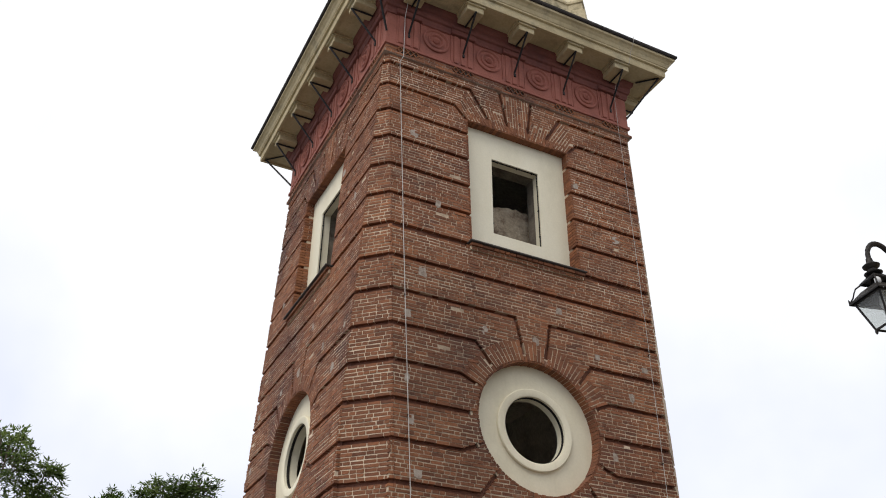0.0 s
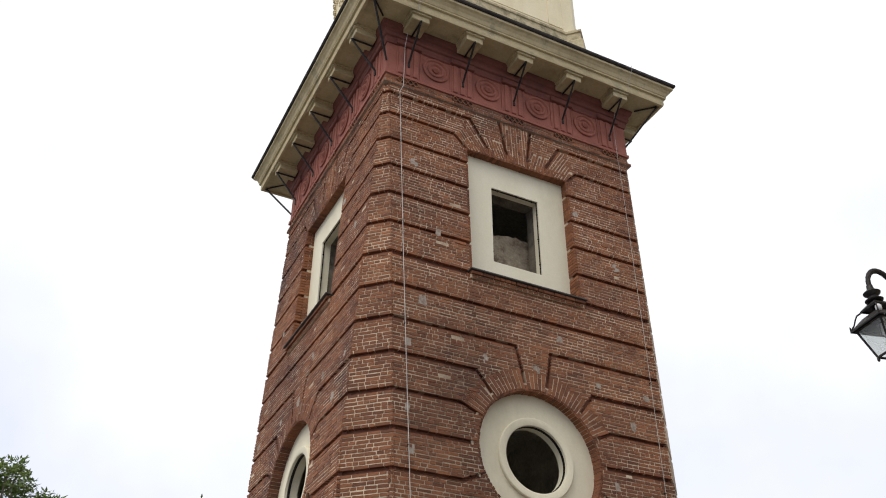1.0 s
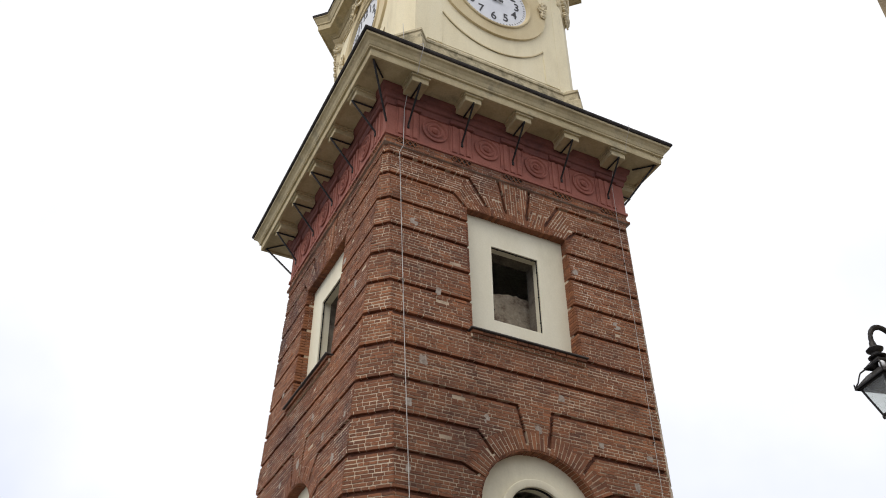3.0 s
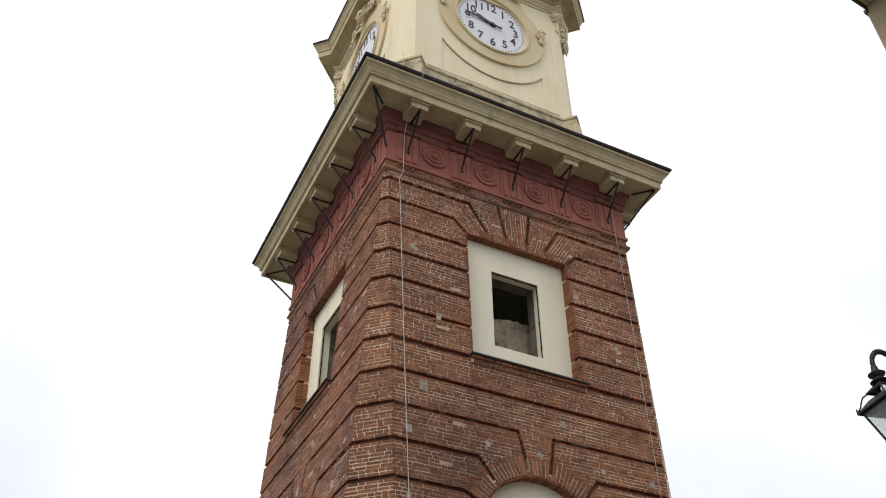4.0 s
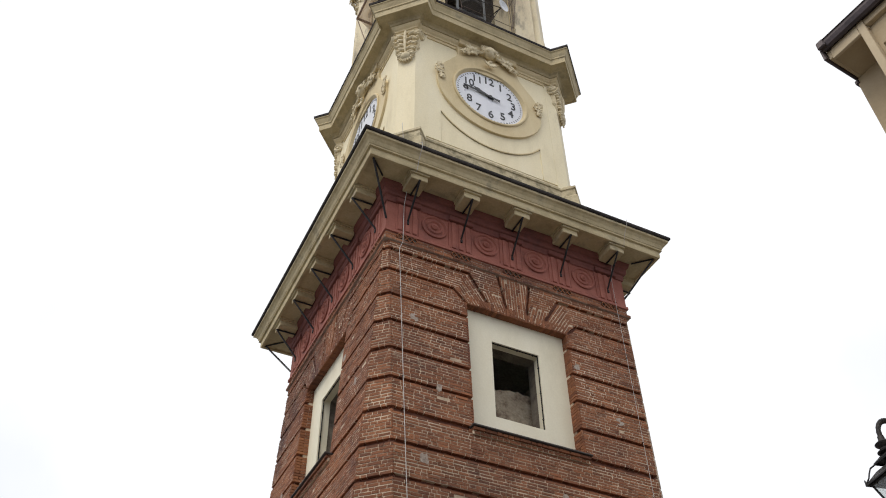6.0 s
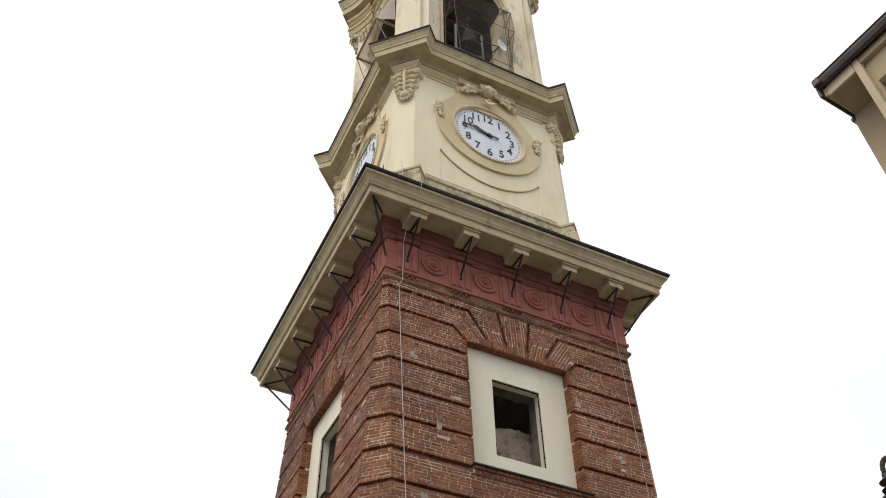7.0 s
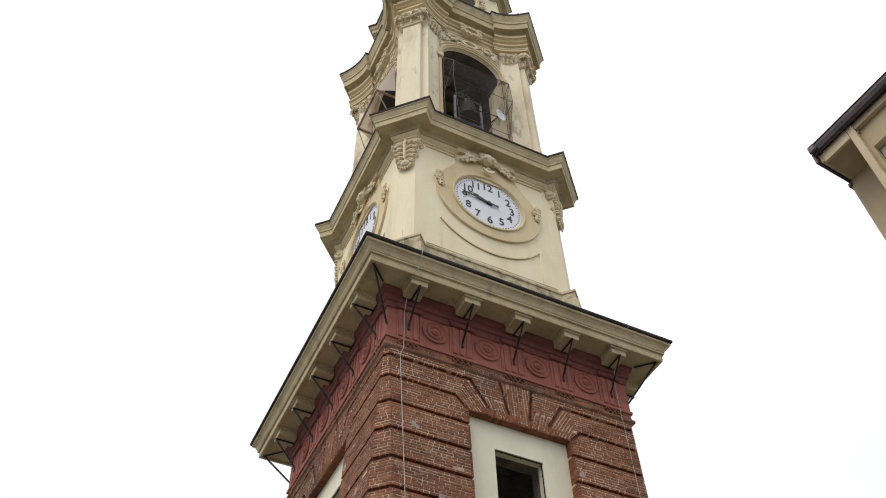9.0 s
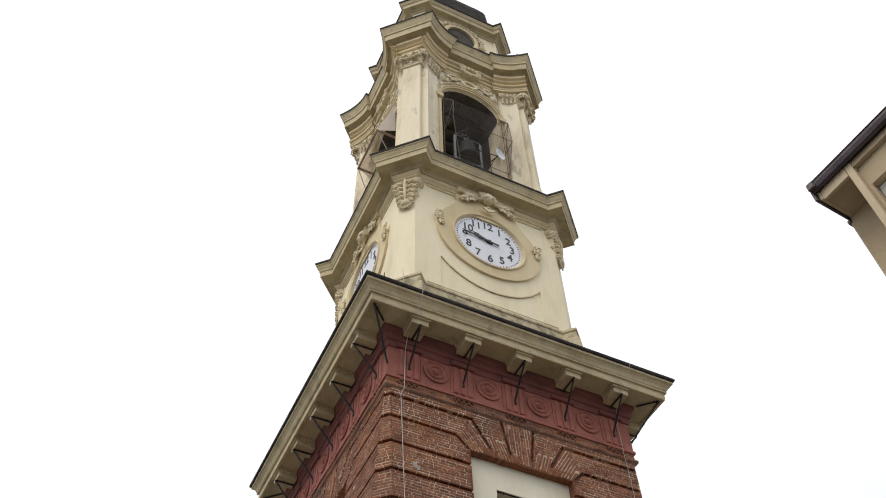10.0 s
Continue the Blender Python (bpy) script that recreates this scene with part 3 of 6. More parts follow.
BLOCKS = side_blocks()
loose = Bricks()
body = bmesh.new()
for q in (FRONT, WEST):
    put = side(q, face_at)
    for kind, poly, *more in BLOCKS:
        poly = inset(ccw(poly), 0.03)
        prism(body, inset(poly, 0.016), put, 0.0045, GROOVE + 0.02)
        if max(p[1] for p in poly) < 4.6:
            continue
        if kind == "flat":
            lay(poly, courses(poly), put, loose)
        elif kind == "key":
            lay(poly, courses(poly, math.pi / 2), put, loose)
        elif kind == "fan":
            s, lean = more
            cu, cz = 0, 12.2
            arch = lambda u, z: abs(u) < lean and z < 14.72 - 0.3 * (abs(u) > 0.6)
            tilt = math.atan2(13.9 - cz, s * (0.55 if lean < 1 else 1.05))
            near = lambda u, z: (z - 13.57) * 0.55 + 0.62 > abs(u) if lean < 1 else (z - 13.55) * 0.9 + 1.2 > abs(u)
            low = lambda u, z: near(u, z) and (z < 14.1 if lean < 1 else abs(u) < 1.3 + 0.25 * (14.2 - z))
            lay(poly, courses(poly, tilt), put, loose, keep=low)
            lay(poly, courses(poly), put, loose, keep=lambda u, z: not low(u + math.copysign(0.05, u), z + 0.05))
        else:
            c = RND["z"]
            if kind == "keyround":
                up = more[0]
                lay(poly, radial(0, c, RND["r"] + 0.03, RND["r"] + 0.42, up * math.pi / 2 - 0.32, up * math.pi / 2 + 0.32), put, loose)
                far = RND["r"] + 0.43
            else:
                up, s, reach = more
                flush = up == -1 or reach > 1.2
                ang = [math.atan2(z - c, u) % (2 * math.pi) for u, z in poly]
                a0, a1 = min(ang), max(ang)
                if a1 - a0 > math.pi:
                    ang = [a if a < math.pi else a - 2 * math.pi for a in ang]
                    a0, a1 = min(ang), max(ang)
                if not flush:
                    lay(poly, radial(0, c, RND["r"] + 0.03, RND["r"] + 0.42, a0, a1), put, loose)
                far = 0.0 if flush else RND["r"] + 0.43
            lay(poly, courses(poly), put, loose, keep=lambda u, z: math.hypot(u, z - c) > far - 0.06)
# cut corners: the near one is laid brick by brick
single = []
for q in range(4):
    put = corner_put(q)
    for a, b in zip([14.72, 14.45] + JOINTS, [14.45] + JOINTS):
        ha, hb = half_chamfer(a) + 0.018, half_chamfer(b) + 0.018
        poly = [(-hb, b + 0.03), (hb, b + 0.03), (ha, a - 0.03), (-ha, a - 0.03)]
        prism(body, [(-hb + 0.01, b + 0.046), (hb - 0.01, b + 0.046), (ha - 0.01, a - 0.046), (-ha + 0.01, a - 0.046)], put, 0.0045, GROOVE + 0.02)
        if q in (1, 2) or a < 4.6 or ha < 0.06:
            continue
        if q == FRONT and 5.0 < b < 9.6:
            lay(poly, courses(poly), put, loose, each=lambda cut, proud: single.append((cut, proud)))
        else:
            lay(poly, courses(poly), put, loose)
for q in (1, 2):
    put = side(q, face_at)
    for a, b in zip([14.72, 14.45] + JOINTS, [14.45] + JOINTS):
        e0, e1 = cut_at(b) + 0.0, cut_at(a) + 0.0
        prism(body, [(-e0, b + 0.024), (e0, b + 0.024), (e1, a - 0.024), (-e1, a - 0.024)], put, 0.0, GROOVE + 0.02)
# square mortar fillings of old scaffold holes
PATCHES = ((-1.01, 8.73), (0.03, 8.75), (1.37, 8.74), (2.45, 8.68), (1.34, 12.73), (-2.22, 9.6), (-2.5, 8.71), (2.05, 8.04), (-2.42, 6.81), (-2.5, 7.52),
           (-2.3, 5.95), (1.5, 6.81), (-2.4, 12.75), (0.6, 9.5), (-1.9, 11.2), (2.2, 11.6))
for q in (FRONT, WEST):
    put = side(q, face_at)
    for u, z in PATCHES:
        w, h = rng.uniform(0.05, 0.09), rng.uniform(0.06, 0.11)
        ragged = [(u + w * (abs(math.cos(t)) ** 0.5) * math.copysign(1, math.cos(t)) * rng.uniform(0.75, 1.15), z + h * (abs(math.sin(t)) ** 0.5) * math.copysign(1, math.sin(t)) * rng.uniform(0.75, 1.15))
                  for t in [2 * math.pi * (k + 0.5) / 14 for k in range(14)]]
        fill = bmesh.new()
        prism(fill, ragged, put, -0.003, 0.02)
        part("mortar_patch", fill, M_PATCH, tower, "square grey mortar filling of an old scaffold hole")
blocks = part("mortar_bed", body, M_MORTAR, tower, "pale lime mortar between the bricks")
laid = new("bricks", loose.mesh("bricks", M_BRICK))
laid.parent = tower
tagged(laid, "weathered reddish-brown bricks with chipped edges", kind="stuff")

# ---- reveals, plaster fields and windows of the shaft ----
WIN_Y = 2.93
RND_C = RND["z"]


def disc_at(z):
    """The plaster disc of the round window, nearly upright behind the leaning wall."""
    return 3.15 - 0.03 * (z - RND_C)


for q in (FRONT, WEST):
    put = side(q, 0.0)
    bm = bmesh.new()
    h, z0, z1 = 1.2, 10.5, 13.57
    # brick-lined sides and head of the window recess
    for s in (-1, 1):
        for i, (a, b) in enumerate(zip(JOINTS[0:6], JOINTS[1:6] + [10.4])):
            a = min(a, 13.62)
            n = 9
            for k in range(n):
                za, zb = b + 0.03 + (a - b - 0.06) * k / n, b + 0.03 + (a - b - 0.06) * (k + 1) / n
                w = 0.004 * rng.random()
                x0, x1 = sorted((s * (h - 0.002 - w), s * (h + 0.12)))
                ya, yb = -face_at(za) + 0.005, -WIN_Y + 0.03
                m = Matrix.Rotation(q * math.pi / 2, 4, 'Z')
                y = ya
                first = 0.125 if k % 2 else 0.25
                while y < yb:
                    ye = min(y + first, yb)
                    box(bm, x0, x1, y, ye - 0.01, za + 0.006, zb - 0.006, m)
                    y, first = ye, 0.25
    n = 33
    for k in range(n):
        ua, ub = -h + 2 * h * k / n, -h + 2 * h * (k + 1) / n
        t = 0.008 * rng.random()
        box(bm, ua + 0.005, ub - 0.005, -face_at(z1) + 0.004 + t, -WIN_Y + 0.02, z1 + 0.004 - t, z1 + 0.2, Matrix.Rotation(q * math.pi / 2, 4, 'Z'))
    part("window_reveal_bricks", bm, M_BRICK, tower)
    bm = bmesh.new()
    for s in (-1, 1):
        box(bm, *sorted((s * (h + 0.008), s * (h + 0.2))), -WIN_Y - 0.1, -WIN_Y + 0.05, z0 - 0.2, z1 + 0.03, Matrix.Rotation(q * math.pi / 2, 4, 'Z'))
    box(bm, -h - 0.2, h + 0.2, -face_at(z1) + 0.09, -WIN_Y + 0.3, z1 + 0.03, z1 + 0.25, Matrix.Rotation(q * math.pi / 2, 4, 'Z'))
    part("window_reveal_mortar", bm, M_MORTAR, tower)
    # plaster field with the deep opening
    bm = bmesh.new()
    ow, oz0, oz1 = 0.555, 11.11, 12.92
    rect = lambda a, b, c: [(-a, b), (a, b), (a, c), (-a, c)]
    flat_ring(bm, rect(1.26, 10.45, 13.62), rect(ow, oz0, oz1), side(q, WIN_Y), 0.0, 0.2)
    window = part("window", bm, M_PLASTER, tower, "square unglazed window in a plain ivory plaster field")
    bm = bmesh.new()
    flat_ring(bm, rect(ow + 0.002, oz0 - 0.002, oz1 + 0.002), rect(ow - 0.018, oz0 + 0.018, oz1 - 0.018), side(q, WIN_Y), 0.03, 0.05)
    part("window_frame", bm, M_IRON, window, "thin dark metal frame")
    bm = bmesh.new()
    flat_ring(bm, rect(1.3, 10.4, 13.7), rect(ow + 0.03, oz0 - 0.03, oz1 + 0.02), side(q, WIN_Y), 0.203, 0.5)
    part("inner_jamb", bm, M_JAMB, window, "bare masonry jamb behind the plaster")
    for s in (-1, 1):
        for k in range(3):
            bm = bmesh.new()
            zz = oz0 + 0.25 + k * 0.62
            box(bm, *sorted((s * (ow - 0.002), s * (ow - 0.03))), -WIN_Y + 0.02, -WIN_Y + 0.05, zz, zz + 0.022, Matrix.Rotation(q * math.pi / 2, 4, 'Z'))
            part("hook", bm, M_IRON, window)
    for u in (-0.4, 0.05, 0.42):
        bm = bmesh.new()
        box(bm, u, u + 0.022, -WIN_Y + 0.02, -WIN_Y + 0.05, oz1 - 0.035, oz1 - 0.001, Matrix.Rotation(q * math.pi / 2, 4, 'Z'))
        part("hook", bm, M_IRON, window)
    # sill: a thin dark slab on two courses of brick
    turn = Matrix.Rotation(q * math.pi / 2, 4, 'Z')
    fy = face_at(10.5)
    part("window_sill", bevelled(-1.29, 1.29, -fy - 0.13, -WIN_Y + 0.01, 10.5, 10.53, 0.006), M_SLATE, window, "thin dark stone sill slab").data.transform(turn)
    bm = bmesh.new()
    for row, (za, zb, out) in enumerate(((10.43, 10.497, 0.085), (10.36, 10.425, 0.045))):
        x = -1.26 + 0.03 * row
        while x < 1.24 - 0.03 * row:
            w = rng.choice((0.12, 0.12, 0.24))
            e = min(x + w, 1.26 - 0.03 * row)
            bevelled(x + 0.006, e - 0.006, -fy - out - rng.uniform(0, 0.008), -fy + 0.08, za + 0.004, zb - 0.004, 0.006, bm)
            x += w
    bmesh.ops.transform(bm, matrix=turn, verts=bm.verts)
    part("sill_bricks", bm, M_BRICK, window)
    bm = bmesh.new()
    box(bm, -1.25, 1.25, -fy - 0.04, -fy + 0.1, 10.36, 10.5, turn)
    part("sill_mortar", bm, M_MORTAR, window)
    # round opening: ring of brick on edge, plaster disc, raised ring
    bm = bmesh.new()
    n = 104
    for k in range(n):
        a0, a1 = 2 * math.pi * k / n, 2 * math.pi * (k + 1) / n
        g = 0.0045
        ra = 1.196 - 0.012 * rng.random()
        pl = [(r * math.cos(t), 7.12 + r * math.sin(t)) for r, t in ((ra, a0 + g), (1.3, a0 + g), (1.3, a1 - g), (ra, a1 - g))]
        zc = 7.12 + 1.2 * math.sin(a0)
        prism(bm, pl, side(q, 0.0), -face_at(zc) + 0.006 + 0.006 * rng.random(), -face_at(zc) + 0.3)
    part("round_reveal_bricks", bm, M_BRICK, tower)
    bm = bmesh.new()
    flat_ring(bm, circle(0, 7.12, 1.34), circle(0, 7.12, 1.202), lambda u, z, d: side(q, face_at)(u, z, d), 0.02, 0.4)
    part("round_reveal_mortar", bm, M_MORTAR, tower)
    bm = bmesh.new()
    flat_ring(bm, circle(0, 7.12, 1.215, 96), circle(0, 7.12, 0.6, 96), side(q, disc_at), 0.0, 0.2)
    oculus = part("round_window", bm, M_PLASTER, tower, "round unglazed window in an ivory plaster disc")
    bm = bmesh.new()
    prof = ((0.0, 0.0), (0.0, -0.05), (-0.012, -0.062), (-0.12, -0.062), (-0.14, -0.05), (-0.14, 0.02))
    rings = [[bm.verts.new(side(q, disc_at)(u, z, d)) for u, z in circle(0, 7.12, 0.74 + o, 64)] for o, d in prof]
    for ra, rb in zip(rings, rings[1:]):
        for i in range(64):
            j = (i + 1) % 64
            bm.faces.new((ra[i], ra[j], rb[j], rb[i]))
    part("raised_ring", bm, M_PLASTER, oculus, "raised plaster ring", smooth=True)
    bm = bmesh.new()
    flat_ring(bm, circle(0, 7.12, 0.602, 64), circle(0, 7.12, 0.588, 64), side(q, disc_at), 0.0, 0.05)
    part("window_frame", bm, M_IRON, oculus, "thin dark metal frame")

# the room inside the shaft: dim plaster, rubble wall at the back
bm = bmesh.new()
for z0, z1 in ((4.8, 9.3), (9.7, 14.7)):
    v = [bm.verts.new((x, y, z)) for z in (z0, z1) for y in (-2.56, 2.4) for x in (-2.56, 2.4)]
    for f in ((0, 1, 3, 2), (4, 6, 7, 5), (2, 3, 7, 6), (1, 5, 7, 3)):
        bm.faces.new([v[i] for i in f])
part("inner_room", bm, M_DARK, tower, "dim bare room inside the shaft")
for q in (FRONT, WEST):
    bm = bmesh.new()
    put = side(q, 0.0)
    top = []
    for k in range(37):
        u = -1.1 + 2.2 * k / 36
        top.append((u, 12.27 + 0.07 * noise.noise((u * 2.3, q, 0)) + 0.07 * noise.noise((u * 9, q, 2)) + 0.1 * u))
    prism(bm, [(-1.1, 10.0), (1.1, 10.0)] + top[::-1], put, -2.3, -1.95)
    part("old_inner_masonry", bm, M_RUBBLE, tower, "pale rubble masonry behind the square window")

# ---- frieze, cornice and roof edge over the shaft ----
SQ = [(-1, -1), (1, -1), (1, 1), (-1, 1)]


def square_sweep(profile, **k):
    b = bmesh.new()
    sweep(b, SQ, [(d - 1, z) for d, z in profile], **k)
    return b


part("brick_string_course", square_sweep([(3.0, 14.66), (3.1, 14.70), (3.1, 14.77), (3.05, 14.79), (3.05, 14.96), (3.0, 14.98)]), M_STRING, tower)
bricks2 = Bricks()
for q in (FRONT, WEST):
    for z0, z1, d, h in ((14.70, 14.77, 3.105, 3.1), (14.795, 14.86, 3.056, 3.05), (14.87, 14.94, 3.056, 3.05)):
        poly = [(-h, z0), (h, z0), (h, z1), (-h, z1)]
        lay(poly, courses(poly), side(q, d), bricks2)
ob = new("string_course_bricks", bricks2.mesh("string_course_bricks", M_BRICK))
ob.parent = tower
tagged(ob, kind="stuff")
frieze = part("frieze", square_sweep([(3.0, 14.94), (3.09, 14.96), (3.09, 15.03), (3.06, 15.05), (3.06, 15.86), (3.0, 15.88)]), M_RED, tower, "red painted frieze with round medallions")
part("architrave", square_sweep([(3.0, 15.84), (3.09, 15.85), (3.11, 15.93), (3.11, 16.0), (3.15, 16.02), (3.17, 16.08), (3.17, 16.18), (3.22, 16.22), (3.25, 16.33), (3.0, 16.36)]), M_REDTRIM, tower, "dark red stepped moulding", smooth=False)
part("cornice", square_sweep([(3.0, 16.34), (3.70, 16.36), (3.71, 16.31), (3.77, 16.31), (3.78, 16.36), (3.78, 16.50), (3.81, 16.505), (3.83, 16.51), (3.83, 16.545), (3.815, 16.55), (3.84, 16.57), (3.87, 16.65), (3.92, 16.71), (3.97, 16.74), (3.97, 16.80), (3.6, 16.84)]), M_CORNICE, tower, "weathered cream cornice with soot-stained mouldings", smooth=False)
part("roof_edge", square_sweep([(3.9, 16.80), (4.0, 16.80), (4.02, 16.83), (4.02, 16.88), (3.99, 16.90), (3.9, 16.905), (2.4, 17.9), (2.3, 17.9)]), M_ROOF, tower, "dark metal roof edge over the cornice")
AXES5 = (-2.57, -1.28, 0.0, 1.28, 2.57)
AXES4 = (-1.92, -0.64, 0.64, 1.92)
for q in range(4):
    R = Matrix.Rotation(q * math.pi / 2, 4, 'Z')
    for u in AXES5:
        bm = bmesh.new()
        bevelled(u - 0.2, u + 0.2, -3.68, -3.2, 16.13, 16.30, 0.012, bm)
        bevelled(u - 0.225, u + 0.225, -3.73, -3.2, 16.27, 16.315, 0.008, bm)
        bevelled(u - 0.25, u + 0.25, -3.745, -3.2, 16.31, 16.37, 0.008, bm)
        bmesh.ops.transform(bm, matrix=R, verts=bm.verts)
        part("modillion", bm, M_CORNICE, tower)
        bm = bmesh.new()
        for k in (-1, 0, 1):
            bevelled(u + k * 0.17 - 0.055, u + k * 0.17 + 0.055, -3.10, -3.0, 15.06, 15.84, 0.012, bm)
        bevelled(u - 0.27, u + 0.27, -3.075, -3.0, 15.05, 15.85, 0.01, bm)
        bmesh.ops.transform(bm, matrix=R, verts=bm.verts)
        tri = part("triglyph", bm, M_RED, frieze)
        bm = bevelled(u - 0.3, u + 0.3, -3.15, -3.0, 15.852, 15.99, 0.015)
        bmesh.ops.transform(bm, matrix=R, verts=bm.verts)
        part("triglyph_head", bm, M_REDTRIM, frieze)
        # iron strut under the modillion
        bm = bmesh.new()
        for p0, p1, w in (((u, -3.05, 15.33), (u, -3.7, 16.11), 0.022), ((u, -3.2, 16.105), (u, -3.7, 16.105), 0.02)):
            rod(bm, p0, p1, w, 6)
        bevelled(u - 0.025, u + 0.025, -3.125, -3.06, 15.27, 15.36, 0.006, bm)
        bmesh.ops.transform(bm, matrix=R, verts=bm.verts)
        part("iron_strut", bm, M_IRON, tower, "black iron strut propping the cornice")
        # honeycomb of pierced bricks under each strut
        # near-black backing puts the shade of the holes into its colour
        bm = bmesh.new()
        box(bm, u - 0.23, u + 0.23, -3.062, -3.0, 14.79, 14.955, R)
        part("pierced_brick_panel", bm, M_UNLIT, tower)
        bm = bmesh.new()
        for k in range(8):
            for r in range(2):
                x = u - 0.21 + k * 0.06
                z = 14.832 + r * 0.08
                a = math.radians(38 if (k + r) % 2 else -38)
                b2 = bmesh.new()
                box(b2, -0.009, 0.009, -3.095, -3.05, -0.05, 0.05)
                join(bm, b2, Matrix.Translation((x, 0, z)) @ Matrix.Rotation(a, 4, 'Y'))
        bmesh.ops.transform(bm, matrix=R, verts=bm.verts)
        part("pierced_brick_lattice", bm, M_BRICK, tower)
    for u in AXES4:
        bm = bmesh.new()
        turn = R @ Matrix.Translation((u, -3.06, 15.5)) @ Matrix.Rotation(math.pi / 2, 4, 'X')
        lathe(bm, [(0.31, -0.02), (0.31, 0.035), (0.285, 0.045), (0.262, 0.035), (0.25, 0.012), (0.2, 0.012), (0.19, 0.035), (0.165, 0.042), (0.14, 0.03), (0.13, 0.01),
                   (0.085, 0.01), (0.078, 0.04), (0.05, 0.055), (0.035, 0.075), (0.015, 0.085)], turn, 36)
        part("medallion", bm, M_RED, frieze, smooth=True)
        bm = bmesh.new()
        rect = lambda a, b, c: [(u - a, b), (u + a, b), (u + a, c), (u - a, c)]
        flat_ring(bm, rect(0.372, 15.045, 15.86), rect(0.345, 15.09, 15.84), side(q, 3.06), -0.018, 0.02)
        part("panel_border", bm, M_RED, frieze)
    # corner strut
    bm = bmesh.new()
    rod(bm, (-3.06, -3.06, 15.3), (-3.66, -3.66, 16.33), 0.024, 6)
    rod(bm, (-3.66, -3.66, 16.33), (-3.28, -3.28, 16.33), 0.02, 6)
    bmesh.ops.transform(bm, matrix=R, verts=bm.verts)
    part("iron_strut", bm, M_IRON, tower, "black iron strut propping the cornice")

# ---- clock storey ----
def ear_plan(face, reach, half):
    """The front outline of a storey with a block set across each corner."""
    s = math.sqrt(0.5)
    ox, oy = (reach - half) * s, (reach + half) * s
    ix = ox - (oy - face)
    return [(-ox, oy), (-ix, face), (ix, face), (ox, oy)]


body_plan = plan4([(-2.265, 2.63), (-1.93, 2.63), (-1.93, 2.60), (1.93, 2.60), (1.93, 2.63), (2.265, 2.63)])
bm = bmesh.new()
sweep(bm, body_plan, [(0, 17.3), (0, 23.9)], True, True)
storey = part("clock_storey_wall", bm, M_CREAM, tower, "cream stucco clock storey with canted corners")
plinth_plan = plan4(ear_plan(2.52, 3.5, 0.34))
bm = bmesh.new()
sweep(bm, plinth_plan, [(0.0, 17.2), (0.2, 17.2), (0.2, 18.6), (0.14, 18.68), (0.14, 18.9), (0.17, 18.92), (0.17, 18.99), (0.1, 19.04), (0.03, 19.17), (-0.05, 19.2)])
part("storey_plinth", bm, M_STAINED, tower, "weathered moulded plinth")
ENT2 = plan4(ear_plan(2.63, 3.54, 0.33))
bm = bmesh.new()
sweep(bm, ENT2, [(-0.12, 23.55), (0.0, 23.56), (0.0, 23.66), (0.03, 23.67), (0.03, 23.74), (0.07, 23.78), (0.10, 23.84), (0.10, 23.9), (0.0, 23.92)])
part("storey_architrave", bm, M_TRIM, tower)
bm = bmesh.new()
sweep(bm, ENT2, [(-0.1, 23.9), (0.12, 23.92), (0.14, 24.0), (0.20, 24.06), (0.42, 24.08), (0.43, 24.05), (0.46, 24.05), (0.47, 24.26), (0.5, 24.28), (0.5, 24.33), (0.54, 24.42), (0.57, 24.50), (0.6, 24.52), (0.6, 24.56), (0.4, 24.58)])
part("storey_cornice", bm, M_CORNICE, tower, "projecting cream cornice breaking forward at the corners")
bm = bmesh.new()
sweep(bm, ENT2, [(0.5, 24.55), (0.615, 24.555), (0.625, 24.64), (0.59, 24.66), (-0.3, 25.1)], True)
part("cornice_flashing", bm, M_ROOF, tower, "dark lead flashing")
CLOCK_Z = 21.81


